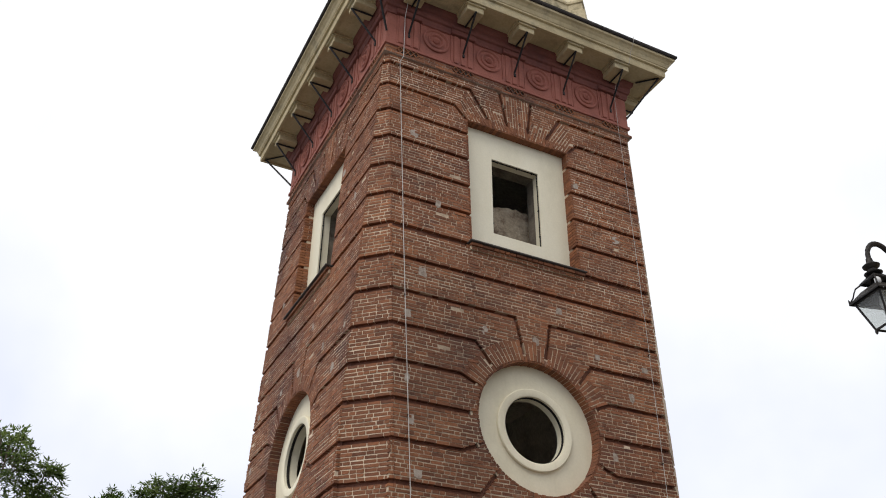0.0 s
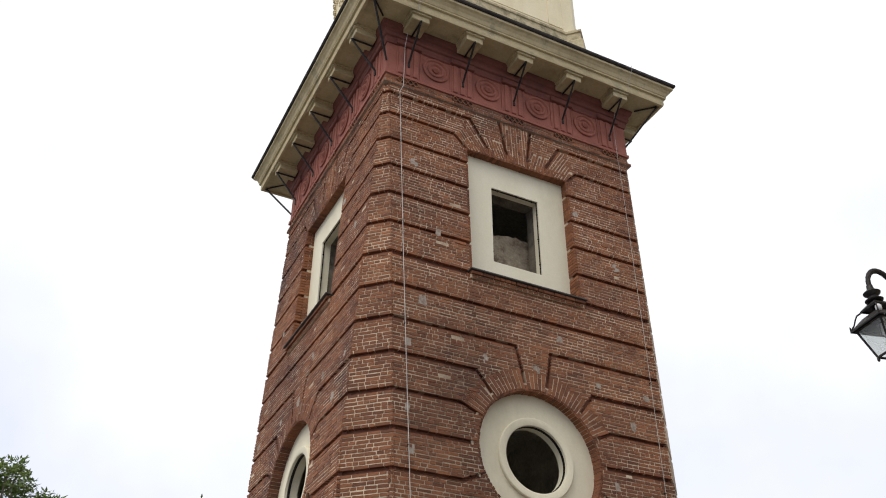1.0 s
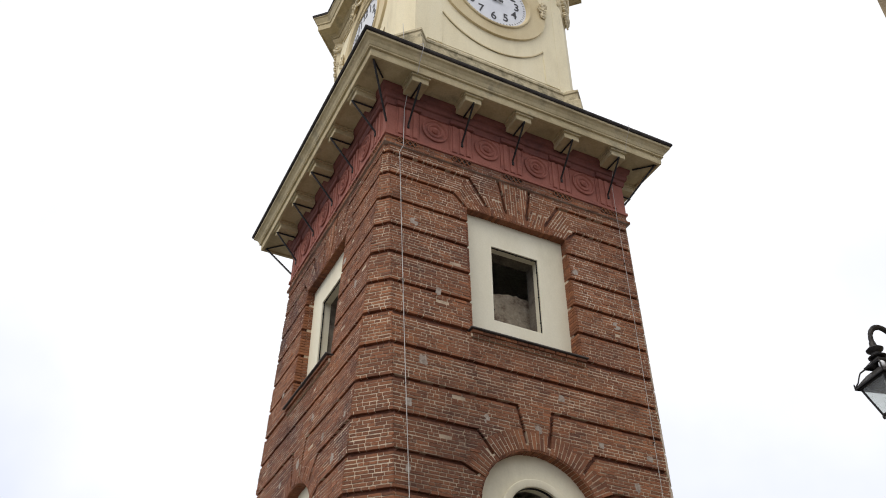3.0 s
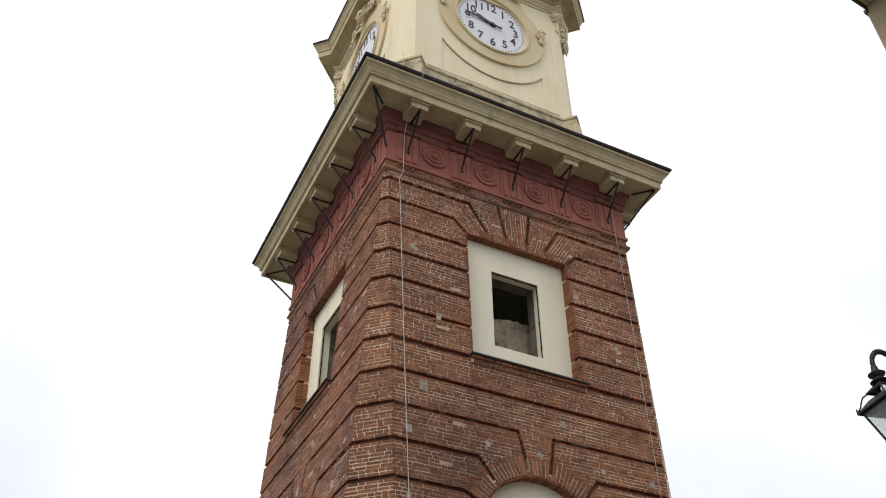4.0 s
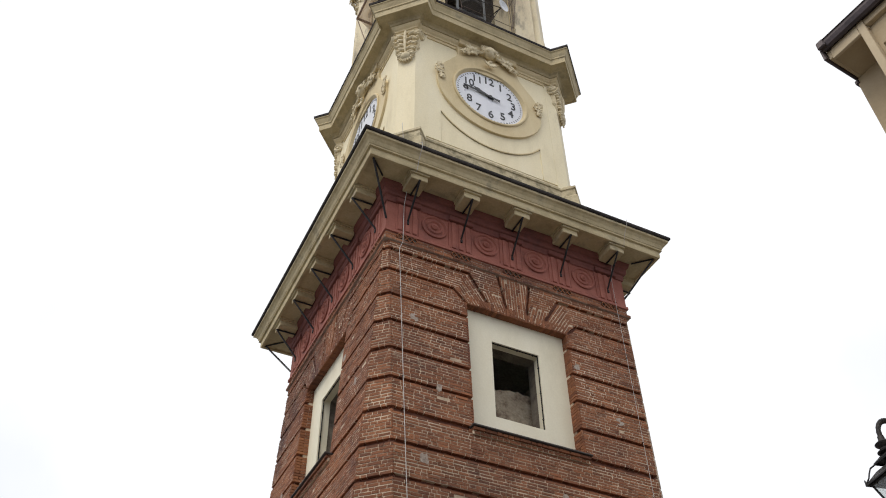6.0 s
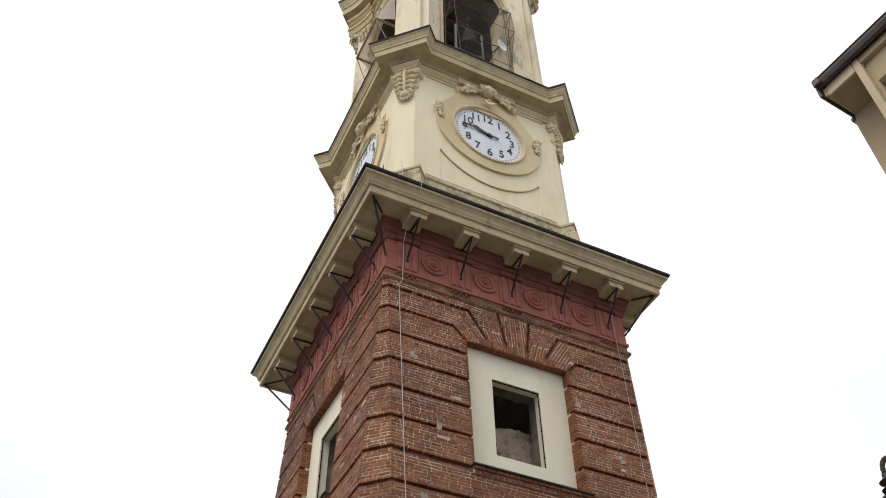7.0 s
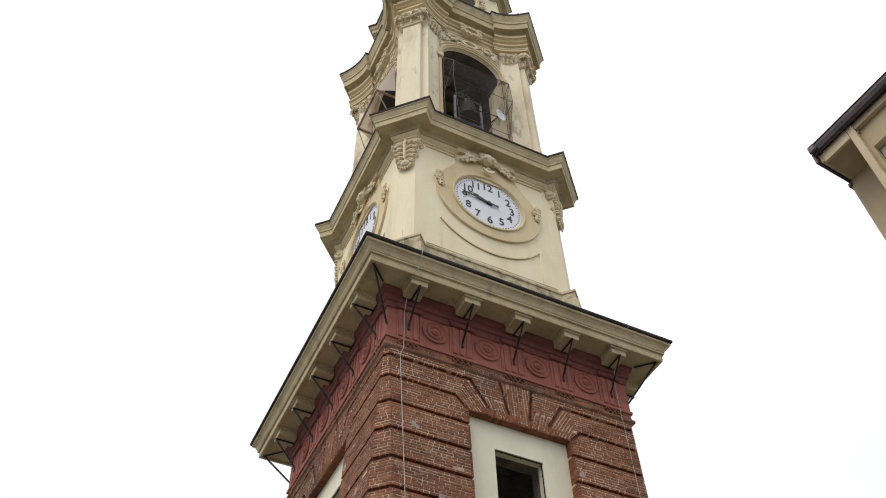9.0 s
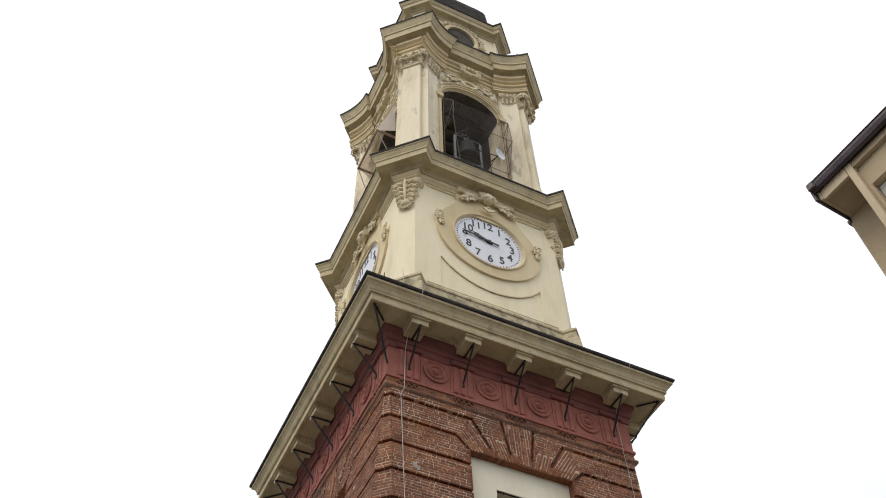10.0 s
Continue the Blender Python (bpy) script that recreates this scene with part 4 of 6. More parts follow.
def leaf_scroll(parent, m):
    """A hanging console of curled leaves under a corner."""
    bm = bmesh.new()
    O = (0, -1, 0)
    body = [(-0.33, 0.0), (0.33, 0.0), (0.35, -0.3), (0.31, -0.7), (0.25, -1.05), (0.17, -1.3), (0.0, -1.42), (-0.17, -1.3), (-0.25, -1.05), (-0.31, -0.7), (-0.35, -0.3)]
    prism(bm, body, lambda u, z, d: (u, d, z), -0.05, 0.14)
    tube(bm, [(0, -0.17, 0.0), (0, -0.22, -0.3), (0, -0.19, -0.8), (0, -0.12, -1.2)], [0.035, 0.04, 0.035, 0.02], 8)
    for k in range(5):
        t = k / 4
        w = 0.37 - 0.17 * t
        z = -0.02 - 0.98 * t
        for s in (-1, 1):
            lobe(bm, (s * w * 0.42, -0.12, z - 0.12), O, -s * 0.55, 0.15, 0.055, 0.075)
            lobe(bm, (s * w * 0.75, -0.1, z - 0.17), O, s * 0.5, 0.1, 0.05, 0.075)
            blob(bm, (s * w * 0.98, -0.09, z - 0.12), 0.055, 0.08, 0.05, seg=8)
    for s in (-1, 1):
        scroll(bm, (s * 0.3, -0.08, -0.1), 0.13, O, s, thick=0.04)
        scroll(bm, (s * 0.37, 0.04, -0.12), 0.21, (s, 0, 0), s, thick=0.055)
        scroll(bm, (s * 0.27, 0.04, -0.75), 0.12, (s, 0, 0), -s, thick=0.04)
    for k in range(9):
        a = math.radians(-160 + 17.5 * k)
        petal(bm, (0, -0.1, -1.14), (0.25 * math.cos(a), -0.06, -1.16 + 0.33 * math.sin(a)), O, 0.07, 0.06, 0.12)
    blob(bm, (0, -0.1, -1.22), 0.15, 0.11, 0.15, seg=12)
    bmesh.ops.transform(bm, matrix=m, verts=bm.verts)
    part("leaf_console", bm, M_ORN, parent, "hanging moulded leaf console", smooth=True)


for q in range(4):
    leaf_scroll(tower, Matrix.Rotation(q * math.pi / 2 - math.pi / 4, 4, 'Z') @ Matrix.Translation((0, -3.45, 23.52)) @ Matrix.Diagonal((1.05, 1, 0.92, 1)))


def clock(q):
    rot = Matrix.Rotation(q * math.pi / 2, 4, 'Z')
    e = thing("tower_clock", "round white tower clock with black numerals reading quarter to ten", "clock", rot, "tower clocks")
    Y = 2.62
    put = lambda u, z, d=0.0: (u, -Y + d, z)
    # broad shield round the dial, shouldered at the top
    c = CLOCK_Z
    right = circle(0, c, 1.63, 40, -math.pi / 2, math.radians(40), rz=1.53, closed=False)
    right += [(1.15, c + 1.14), (1.05, c + 1.28), (0.98, c + 1.45), (0.97, c + 1.62), (0.985, c + 1.72), (1.0, c + 1.8)]
    outline = right + [(-u, z) for u, z in right[::-1]][:-1]
    bm = bmesh.new()
    inner = [(1.1 * math.cos(t), c + 1.1 * math.sin(t)) for t in [math.atan2(z - c, u) for u, z in outline]]
    flat_ring(bm, outline, inner, put, -0.075, 0.02)
    part("shield", bm, M_TRIM, e, "ochre stucco shield")
    bm = bmesh.new()
    prof = ((1.17, 0.0), (1.165, -0.11), (1.14, -0.125), (1.11, -0.12), (1.09, -0.09), (1.05, -0.03), (1.04, 0.0))
    N = 72
    rings = [[bm.verts.new(put(r * math.cos(2 * math.pi * k / N), c + r * math.sin(2 * math.pi * k / N), d)) for k in range(N)] for r, d in prof]
    for ra, rb in zip(rings, rings[1:]):
        for k in range(N):
            bm.faces.new((ra[k], ra[(k + 1) % N], rb[(k + 1) % N], rb[k]))
    part("bezel", bm, M_TRIM, e, "moulded stucco rim", smooth=True)
    bm = bmesh.new()
    prism(bm, circle(0, c, 1.07, 72), put, -0.03, 0.0)
    dial = part("dial", bm, M_DIAL, e, "white enamelled dial")
    # numerals
    for h in range(1, 13):
        cu = bpy.data.curves.new("numeral", 'FONT')
        cu.body = str(h)
        cu.size = 0.385
        cu.offset = 0.004
        cu.align_x, cu.align_y = 'CENTER', 'CENTER'
        cu.extrude = 0.004
        tmp = bpy.data.objects.new("numeral", cu)
        dg = bpy.context.evaluated_depsgraph_get()
        scene.collection.objects.link(tmp)
        bpy.context.view_layer.update()
        me = bpy.data.meshes.new_from_object(tmp.evaluated_get(bpy.context.evaluated_depsgraph_get()))
        bpy.data.objects.remove(tmp)
        me.materials.clear()
        me.materials.append(M_BLACK)
        a = math.radians(90 - 30 * h)
        me.transform(Matrix.Translation((0.745 * math.cos(a), -Y - 0.036, c + 0.745 * math.sin(a))) @ Matrix.Rotation(math.pi / 2, 4, 'X') @ Matrix.Diagonal((0.92, 1.12, 1, 1)))
        ob = new("numeral", me)
        ob.parent = dial
    for k in range(60):
        bm = bmesh.new()
        w = 0.011 if k % 5 else 0.018
        box(bm, 0.965, 1.01, -Y - 0.034, -Y - 0.028, -w, w, Matrix.Translation((0, 0, c)) @ Matrix.Rotation(-math.radians(6 * k), 4, 'Y'))
        part("minute_mark", bm, M_BLACK, dial)
    for nm, ang, ln, w, tail in (("minute_hand", 90 - 6 * 46.5, 0.85, 0.032, 0.3), ("hour_hand", 90 - 30 * 9.78, 0.55, 0.045, 0.12)):
        bm = bmesh.new()
        y0 = -0.085 if nm == "minute_hand" else -0.065
        out = [(-tail, w * 1.5), (-tail * 0.5, w), (0.0, w * 1.1), (ln * 0.6, w * 0.9), (ln * 0.72, w * 1.4), (ln, 0.006)]
        poly = out + [(x, -y) for x, y in out[::-1]]
        a = math.radians(ang)
        prism(bm, [(x * math.cos(a) - y * math.sin(a), c + x * math.sin(a) + y * math.cos(a)) for x, y in poly], put, y0, y0 + 0.012)
        prism(bm, circle(0, c, 0.06, 16), put, y0 - 0.01, -0.03)
        part(nm, bm, M_BLACK, e)
    return e


def garland(m, parent):
    """A moulded boss under a cut block, a leafy cluster to either side and a tassel below."""
    r = random.Random(3)
    O = (0, -1, 0)
    bm = bmesh.new()
    blob(bm, (0, -0.1, 0.34), 0.2, 0.17, 0.23, seg=14)
    for k in range(11):
        a = math.radians(190 - 20 * k)
        petal(bm, (0.15 * math.cos(a), -0.12, 0.36 + 0.15 * math.sin(a)), (0.31 * math.cos(a), -0.1, 0.36 + 0.27 * math.sin(a)), O, 0.085, 0.06, 0.3)
    for s in (-1, 1):
        blob(bm, (s * 0.1, -0.22, 0.28), 0.075, 0.06, 0.07, seg=8)
        petal(bm, (s * 0.05, -0.2, 0.44), (s * 0.19, -0.16, 0.42), O, 0.05, 0.04, 0.1)
        cluster(bm, (s * 0.56, -0.05, 0.17), O, 0.26, 5, s)
        cluster(bm, (s * 0.78, -0.05, 0.0), O, 0.19, 9, s)
        tube(bm, [(s * 0.22, -0.08, 0.22), (s * 0.38, -0.1, 0.2), (s * 0.56, -0.08, 0.17)], [0.05, 0.045, 0.03], 7)
    blob(bm, (0, -0.09, -0.12), 0.08, 0.07, 0.06, seg=8)
    for k in range(7):
        a = math.radians(-170 + 26.7 * k)
        petal(bm, (0, -0.07, -0.16), (0.24 * math.cos(a), -0.06, -0.16 + 0.17 * math.sin(a)), O, 0.07, 0.05, 0.35)
    bmesh.ops.transform(bm, matrix=m, verts=bm.verts)
    part("garland", bm, M_ORN, parent, "moulded boss between leafy clusters", smooth=True)


def side_tuft(m, parent):
    O = (0, -1, 0)
    bm = bmesh.new()
    tube(bm, [(0, -0.04, 0.36), (0.02, -0.06, 0.1), (-0.02, -0.05, -0.34)], 0.025, 6)
    for k, (x, z, w) in enumerate(((0.03, 0.3, 0.17), (-0.03, 0.03, 0.18), (0.02, -0.24, 0.15))):
        cluster(bm, (x, -0.03, z), O, w, 50 + k, 1, 0.95)
    bmesh.ops.transform(bm, matrix=m, verts=bm.verts)
    part("leaf_tuft", bm, M_ORN, parent, smooth=True)


for q in range(4):
    R = Matrix.Rotation(q * math.pi / 2, 4, 'Z')
    e = clock(q)
    garland(Matrix.Translation((0, -2.72, 23.4)), e)
    for s in (-1, 1):
        side_tuft(Matrix.Translation((s * 1.55, -2.68, 22.05)) @ Matrix.Rotation(s * 0.12, 4, 'Y') @ Matrix.Diagonal((0.85, 1, 0.85, 1)), e)
    # low panel with a curved upper rim
    put = side(q, 2.60)
    bm = bmesh.new()
    arc = circle(0, 21.5, 1.86, 40, math.radians(216), math.radians(324), closed=False)
    arc2 = circle(0, 21.5, 1.825, 40, math.radians(216), math.radians(324), closed=False)
    prism(bm, arc + arc2[::-1], put, -0.036, 0.02)
    part("arc_moulding", bm, M_TRIM, tower)
    bm = bmesh.new()
    for (u0, z0), (u1, z1) in zip(arc, arc[1:]):
        prism(bm, [(u0, z0), (u1, z1), (u1, 23.45), (u0, 23.45)], put, -0.024, 0.01)
    for s in (-1, 1):
        prism(bm, [(s * u, z) for u, z in ((1.505, 19.16), (1.93, 19.16), (1.93, 23.45), (1.505, 23.45))], put, -0.024, 0.01)
    bmesh.ops.remove_doubles(bm, verts=bm.verts, dist=0.0005)
    part("raised_wall_field", bm, M_CREAM, tower, "raised stucco field over a sunk panel")
    bm = bmesh.new()
    bevelled(-1.5, 1.5, -2.616, -2.59, 19.16, 19.42, 0.006, bm)
    bmesh.ops.transform(bm, matrix=R, verts=bm.verts)
    part("panel_foot", bm, M_CREAM, tower)
    bm = bmesh.new()
    for a, b, z0, z1 in ((-0.95, 0.95, 23.72, 23.98), (-0.28, 0.28, 23.62, 23.99)):
        bevelled(a, b, -2.78 if b > 0.5 else -2.86, -2.6, z0, z1, 0.02, bm)
    bmesh.ops.transform(bm, matrix=R, verts=bm.verts)
    part("keystone_block", bm, M_TRIM, tower)

# ---- belfry ----
def curve_plan(ear, step, mid, grow=0.0):
    """Front outline with a concave sweep from the corner block to the middle: ear (x, y), step (x, y), middle depth."""
    ex, ey = ear
    sx, sy = step
    pts = [(ex, ey)]
    for k in range(1, 8):
        t = k / 7
        pts.append((ex + (sx - ex) * t, sy + (ey - sy) * (1 - t) ** 1.9))
    pts += [(sx, mid)]
    return [(-x, y) for x, y in pts] + [(x, y) for x, y in pts[::-1]]


TOP3 = plan4(curve_plan((2.06, 3.57), (0.73, 3.0), 2.88))
bm = bmesh.new()
sweep(bm, TOP3, [(-0.62, 33.15), (-0.50, 33.2), (-0.47, 33.32), (-0.40, 33.42), (-0.22, 33.46), (-0.21, 33.42), (-0.17, 33.42), (-0.16, 33.78), (-0.12, 33.8), (-0.12, 33.88), (-0.07, 34.02), (-0.02, 34.16), (0.0, 34.18), (0.0, 34.26), (-0.2, 34.28)])
part("belfry_cornice", bm, M_CORNICE, tower, "cream cornice sweeping inwards between projecting corners")
bm = bmesh.new()
sweep(bm, TOP3, [(-0.1, 34.21), (0.015, 34.22), (0.025, 34.33), (-0.02, 34.35), (-0.7, 34.7)], True)
part("cornice_flashing", bm, M_ROOF, tower, "dark lead flashing")
bm = bmesh.new()
sweep(bm, TOP3, [(-0.8, 32.35), (-0.56, 32.36), (-0.56, 32.46), (-0.54, 32.47), (-0.54, 32.58), (-0.47, 32.62), (-0.45, 32.7), (-0.59, 32.72), (-0.59, 32.98), (-0.5, 33.0), (-0.47, 33.08), (-0.38, 33.12), (-0.36, 33.22), (-0.44, 33.24), (-0.44, 33.4)])
part("belfry_entablature", bm, M_TRIM, tower)
# piers: each corner stands on a bent plan, with the arched openings between
PIER = [(1.17, 2.30), (1.32, 2.30), (1.34, 2.36), (1.55, 2.42), (1.72, 2.52), (1.84, 2.64)]
mirror = [(y, x) for x, y in PIER[::-1]]
pier = PIER + mirror + [(1.45, 1.17), (1.17, 1.45)]
for q in range(4):
    bm = bmesh.new()
    for (z0, z1, g) in ((24.9, 32.4, 0.0),):
        pl = [rotq(x, -y, q) for x, y in pier]
        a = [bm.verts.new((x, y, z0)) for x, y in pl]
        b = [bm.verts.new((x, y, z1)) for x, y in pl]
        bm.faces.new(a), bm.faces.new(b[::-1])
        for i in range(len(pl)):
            j = (i + 1) % len(pl)
            bm.faces.new((a[i], a[j], b[j], b[i]))
    pr = part("belfry_pier", bm, M_BELFRY, tower, "cream stucco corner pier")
    # pilaster across the corner
    R = Matrix.Rotation(q * math.pi / 2 + math.pi / 4, 4, 'Z')
    bm = bmesh.new()
    bevelled(-0.34, 0.34, -3.34, -3.0, 26.2, 31.55, 0.02, bm)
    bevelled(-0.43, 0.43, -3.42, -3.0, 24.9, 26.0, 0.02, bm)
    bevelled(-0.39, 0.39, -3.38, -3.0, 25.98, 26.22, 0.05, bm)
    bmesh.ops.transform(bm, matrix=R, verts=bm.verts)
    part("corner_pilaster", bm, M_BELFRY, pr)
    # capital: abacus, bell and leaves with corner scrolls
    bm = bmesh.new()
    bevelled(-0.5, 0.5, -3.4, -3.0, 31.5, 31.6, 0.03, bm)
    bevelled(-0.6, 0.6, -3.52, -3.0, 32.22, 32.36, 0.03, bm)
    O = (0, -1, 0)
    prism(bm, [(-0.44, 31.58), (0.44, 31.58), (0.56, 32.24), (-0.56, 32.24)], lambda u, z, d: (u, d, z), -3.36, -3.0)
    for row, zz in ((0, 31.62), (1, 31.86)):
        for k in range(3 + row):
            u = (-0.5 + k / (2 + row)) * (0.84 + 0.1 * row)
            acanthus(bm, (u, -3.37, zz), (u * 1.1, -3.42 - 0.04 * row, zz + 0.28), O, 0.17)
            blob(bm, (u * 1.1, -3.52 - 0.03 * row, zz + 0.27), 0.09, 0.07, 0.06, seg=8)
    for s in (-1, 1):
        scroll(bm, (s * 0.52, -3.5, 32.1), 0.18, O, s, thick=0.05)
        scroll(bm, (s * 0.64, -3.38, 32.08), 0.17, (s, 0, 0), s, thick=0.05)
        cluster(bm, (s * 0.6, -3.5, 31.98), (s * 0.7, -0.7, 0), 0.2, 31)
        for k in range(2):
            acanthus(bm, (s * 0.46, -3.2 + 0.2 * k, 31.62), (s * 0.58, -3.2 + 0.2 * k, 32.0), (s, 0, 0), 0.15)
        tube(bm, [(0, -3.48, 31.98), (s * 0.2, -3.52, 31.92), (s * 0.42, -3.52, 32.06)], [0.06, 0.05, 0.04], 7)
    cluster(bm, (0, -3.5, 32.16), O, 0.16, 37)
    bmesh.ops.transform(bm, matrix=R @ Matrix.Diagonal((0.88, 1, 1, 1)), verts=bm.verts)
    part("capital", bm, M_ORN, pr, "moulded leafy capital", smooth=True)
    bm = bmesh.new()
    bevelled(-0.56, 0.56, -3.44, -2.9, 32.36, 32.62, 0.02, bm)
    bevelled(-0.5, 0.5, -3.38, -2.9, 32.6, 33.0, 0.02, bm)
    bevelled(-0.62, 0.62, -3.5, -2.9, 32.98, 33.2, 0.04, bm)
    bmesh.ops.transform(bm, matrix=R @ Matrix.Diagonal((0.82, 1, 1, 1)), verts=bm.verts)
    part("entablature_block", bm, M_TRIM, pr)
    # leafy brackets on the curved flanks
    x = Matrix.Rotation(q * math.pi / 2, 4, 'Z')
    for s in (-1, 1):
        bm = bmesh.new()
        def spot(u, y):
            return (u, -y) if s == 1 else (y, -u)
        for k in range(4):
            t = k / 3
            u, y = 1.38 + 0.4 * t, 2.4 + 0.22 * t
            ox, oy = spot(-0.35, 0.94)
            for zz in (31.6, 31.84):
                px, py = spot(u, y)
                acanthus(bm, (px, py, zz), (px + 0.05 * ox, py + 0.05 * oy, zz + 0.32), (ox, oy, 0), 0.11)
        px, py = spot(1.36, 2.46)
        ox, oy = spot(-0.2, 0.98)
        scroll(bm, (px, py, 32.12), 0.17, (ox, oy, 0), s, thick=0.045)
        px, py = spot(1.6, 2.58)
        cluster(bm, (px, py, 32.0), (ox, oy, 0), 0.22, 41)
        bmesh.ops.transform(bm, matrix=x, verts=bm.verts)
        part("flank_capital", bm, M_ORN, pr, smooth=True)
SPRING, APEX = 30.35, 31.5
for q in range(4):
    put = side(q, 2.30)
    bm = bmesh.new()
    arch = [(1.17 * math.cos(t), SPRING + (APEX - SPRING) * math.sin(t)) for t in [math.pi * k / 24 for k in range(25)]]
    prism(bm, [(1.3, SPRING), (1.3, 32.5), (-1.3, 32.5), (-1.3, SPRING)] + arch[::-1], put, 0.0, 0.86)
    wall = part("belfry_arch", bm, M_BELFRY, tower, "cream stucco wall over the arched opening")
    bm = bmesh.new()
    # lining added under the arch, its dark colour standing in for shade
    darkish = bmesh.new()
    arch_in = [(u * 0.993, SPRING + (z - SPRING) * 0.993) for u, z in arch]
    prism(darkish, arch + arch_in[::-1], put, 0.12, 0.87)
    prism(darkish, [(1.4, SPRING), (1.4, 32.4), (-1.4, 32.4), (-1.4, SPRING)] + arch[::-1], put, 0.875, 0.9)
    part("shade_lining", darkish, M_UNLIT, wall, "dark lining that stands in for shade inside the belfry")
    a1 = [(1.29 * math.cos(t), SPRING + (APEX + 0.13 - SPRING) * math.sin(t)) for t in [math.pi * k / 24 for k in range(25)]]
    prism(bm, arch + a1[::-1], put, -0.05, 0.02)
    a2 = [(1.24 * math.cos(t), SPRING + (APEX + 0.08 - SPRING) * math.sin(t)) for t in [math.pi * k / 24 for k in range(25)]]
    prism(bm, a2 + a1[::-1], put, -0.085, -0.04)
    for s in (-1, 1):
        prism(bm, [(s * u, z) for u, z in ((1.17, 25.3), (1.27, 25.3), (1.27, SPRING), (1.17, SPRING))], put, -0.04, 0.02)
        prism(bm, [(s * u, z) for u, z in ((1.13, SPRING - 0.26), (1.36, SPRING - 0.2), (1.4, SPRING - 0.02), (1.13, SPRING + 0.0))], put, -0.13, 0.1)
    part("archivolt", bm, M_TRIM, wall)
    r = random.Random(17)
    bm = bmesh.new()
    n0 = rotq(0, -1, q)
    out3 = (n0[0], n0[1], 0)
    P3 = lambda u, z: put(u, z, -0.05)
    for s in (-1, 1):
        cluster(bm, P3(s * 0.72, 31.98), out3, 0.3, 17, s)
        cluster(bm, P3(s * 1.0, 31.66), out3, 0.2, 19, s)
        cluster(bm, P3(s * 0.42, 31.74), out3, 0.17, 23, s)
        scroll(bm, P3(s * 0.36, 32.1), 0.14, out3, s, thick=0.035)
        tube(bm, [P3(s * 0.1, 31.74), P3(s * 0.4, 31.72), P3(s * 0.7, 31.6), P3(s * 1.05, 31.36), P3(s * 1.2, 31.1)], [0.05, 0.045, 0.04, 0.035, 0.015], 7)
    flat_ring(bm, circle(0, 31.98, 0.34, 24, rz=0.22), circle(0, 31.98, 0.22, 24, rz=0.13), put, -0.1, 0.0)
    # shell frame on the cornice frieze
    fz = side(q, 2.36)
    flat_ring(bm, circle(0, 32.78, 0.4, 24, rz=0.27), circle(0, 32.78, 0.26, 24, rz=0.15), fz, -0.22, 0.05)
    for s in (-1, 1):
        scroll(bm, fz(s * 0.36, 32.98, -0.2), 0.12, out3, s, thick=0.04)
        scroll(bm, fz(s * 0.34, 32.58, -0.2), 0.1, out3, -s, thick=0.04)
    for k in range(12):
        t = 2 * math.pi * k / 12
        petal(bm, fz(0.3 * math.cos(t), 32.78 + 0.2 * math.sin(t), -0.2), fz(0.47 * math.cos(t), 32.78 + 0.33 * math.sin(t), -0.17), out3, 0.09, 0.06, 0.1)
    part("arch_garland", bm, M_ORN, wall, "moulded scrolls and shell above the arch", smooth=True)
    bm = bmesh.new()
    bevelled(-1.5, 1.5, -2.6, -1.3, 24.85, 25.35, 0.03, bm)
    bmesh.ops.transform(bm, matrix=Matrix.Rotation(q * math.pi / 2, 4, 'Z'), verts=bm.verts)
    part("belfry_sill", bm, M_CREAM, tower)
# ceiling and floor coloured near black so the chamber looks unlit
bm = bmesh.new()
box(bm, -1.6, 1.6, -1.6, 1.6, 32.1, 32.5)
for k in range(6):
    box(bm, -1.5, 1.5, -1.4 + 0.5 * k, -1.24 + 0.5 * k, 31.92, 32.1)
part("bell_chamber_ceiling", bm, M_UNLIT, tower)
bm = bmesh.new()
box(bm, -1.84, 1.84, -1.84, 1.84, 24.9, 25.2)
part("bell_chamber_floor", bm, M_UNLIT, tower)

# bell and its frame
bell = thing("bell", "dark bronze church bell hung in the belfry", "bell", pose(0.07, -1.75, 0))
bm = bmesh.new()
lathe(bm, [(0.40, 27.62), (0.42, 27.66), (0.38, 27.78), (0.32, 28.0), (0.29, 28.25), (0.27, 28.5), (0.23, 28.66), (0.1, 28.72)], None, 28)
part("bell_body", bm, M_BRONZE, bell, smooth=True)
bm = bmesh.new()
rod(bm, (0, 0, 28.3), (0, 0, 27.6), 0.025)
blob(bm, (0, 0, 27.58), 0.06, 0.06, 0.08)
part("clapper", bm, M_IRON, bell)
bm = bmesh.new()
for x in (-0.1, 0, 0.1):
    tube(bm, [(x, -0.08, 28.68), (x, -0.06, 28.9), (x, 0.06, 28.9), (x, 0.08, 28.68)], 0.028, 6)
part("bell_crown", bm, M_STEEL, bell)
frame3 = thing("steel_trestle", "grey steel trestle that carries the bell", "trestle", pose(0.07, -1.75, 0))
bm = bmesh.new()
bevelled(-0.52, 0.52, -0.06, 0.06, 28.88, 29.02, 0.01, bm)
part("yoke", bm, M_IRON, frame3)
for x in (-0.5, 0.5):
    bm = bmesh.new()
    bevelled(x - 0.04, x + 0.04, -0.06, 0.02, 25.2, 28.9, 0.008, bm)
    part("post", bm, M_STEEL, frame3)
bm = bmesh.new()
bevelled(-0.5, 0.5, -0.05, 0.01, 27.42, 27.5, 0.005, bm)
bevelled(-0.5, 0.5, -0.05, 0.01, 27.15, 27.2, 0.005, bm)
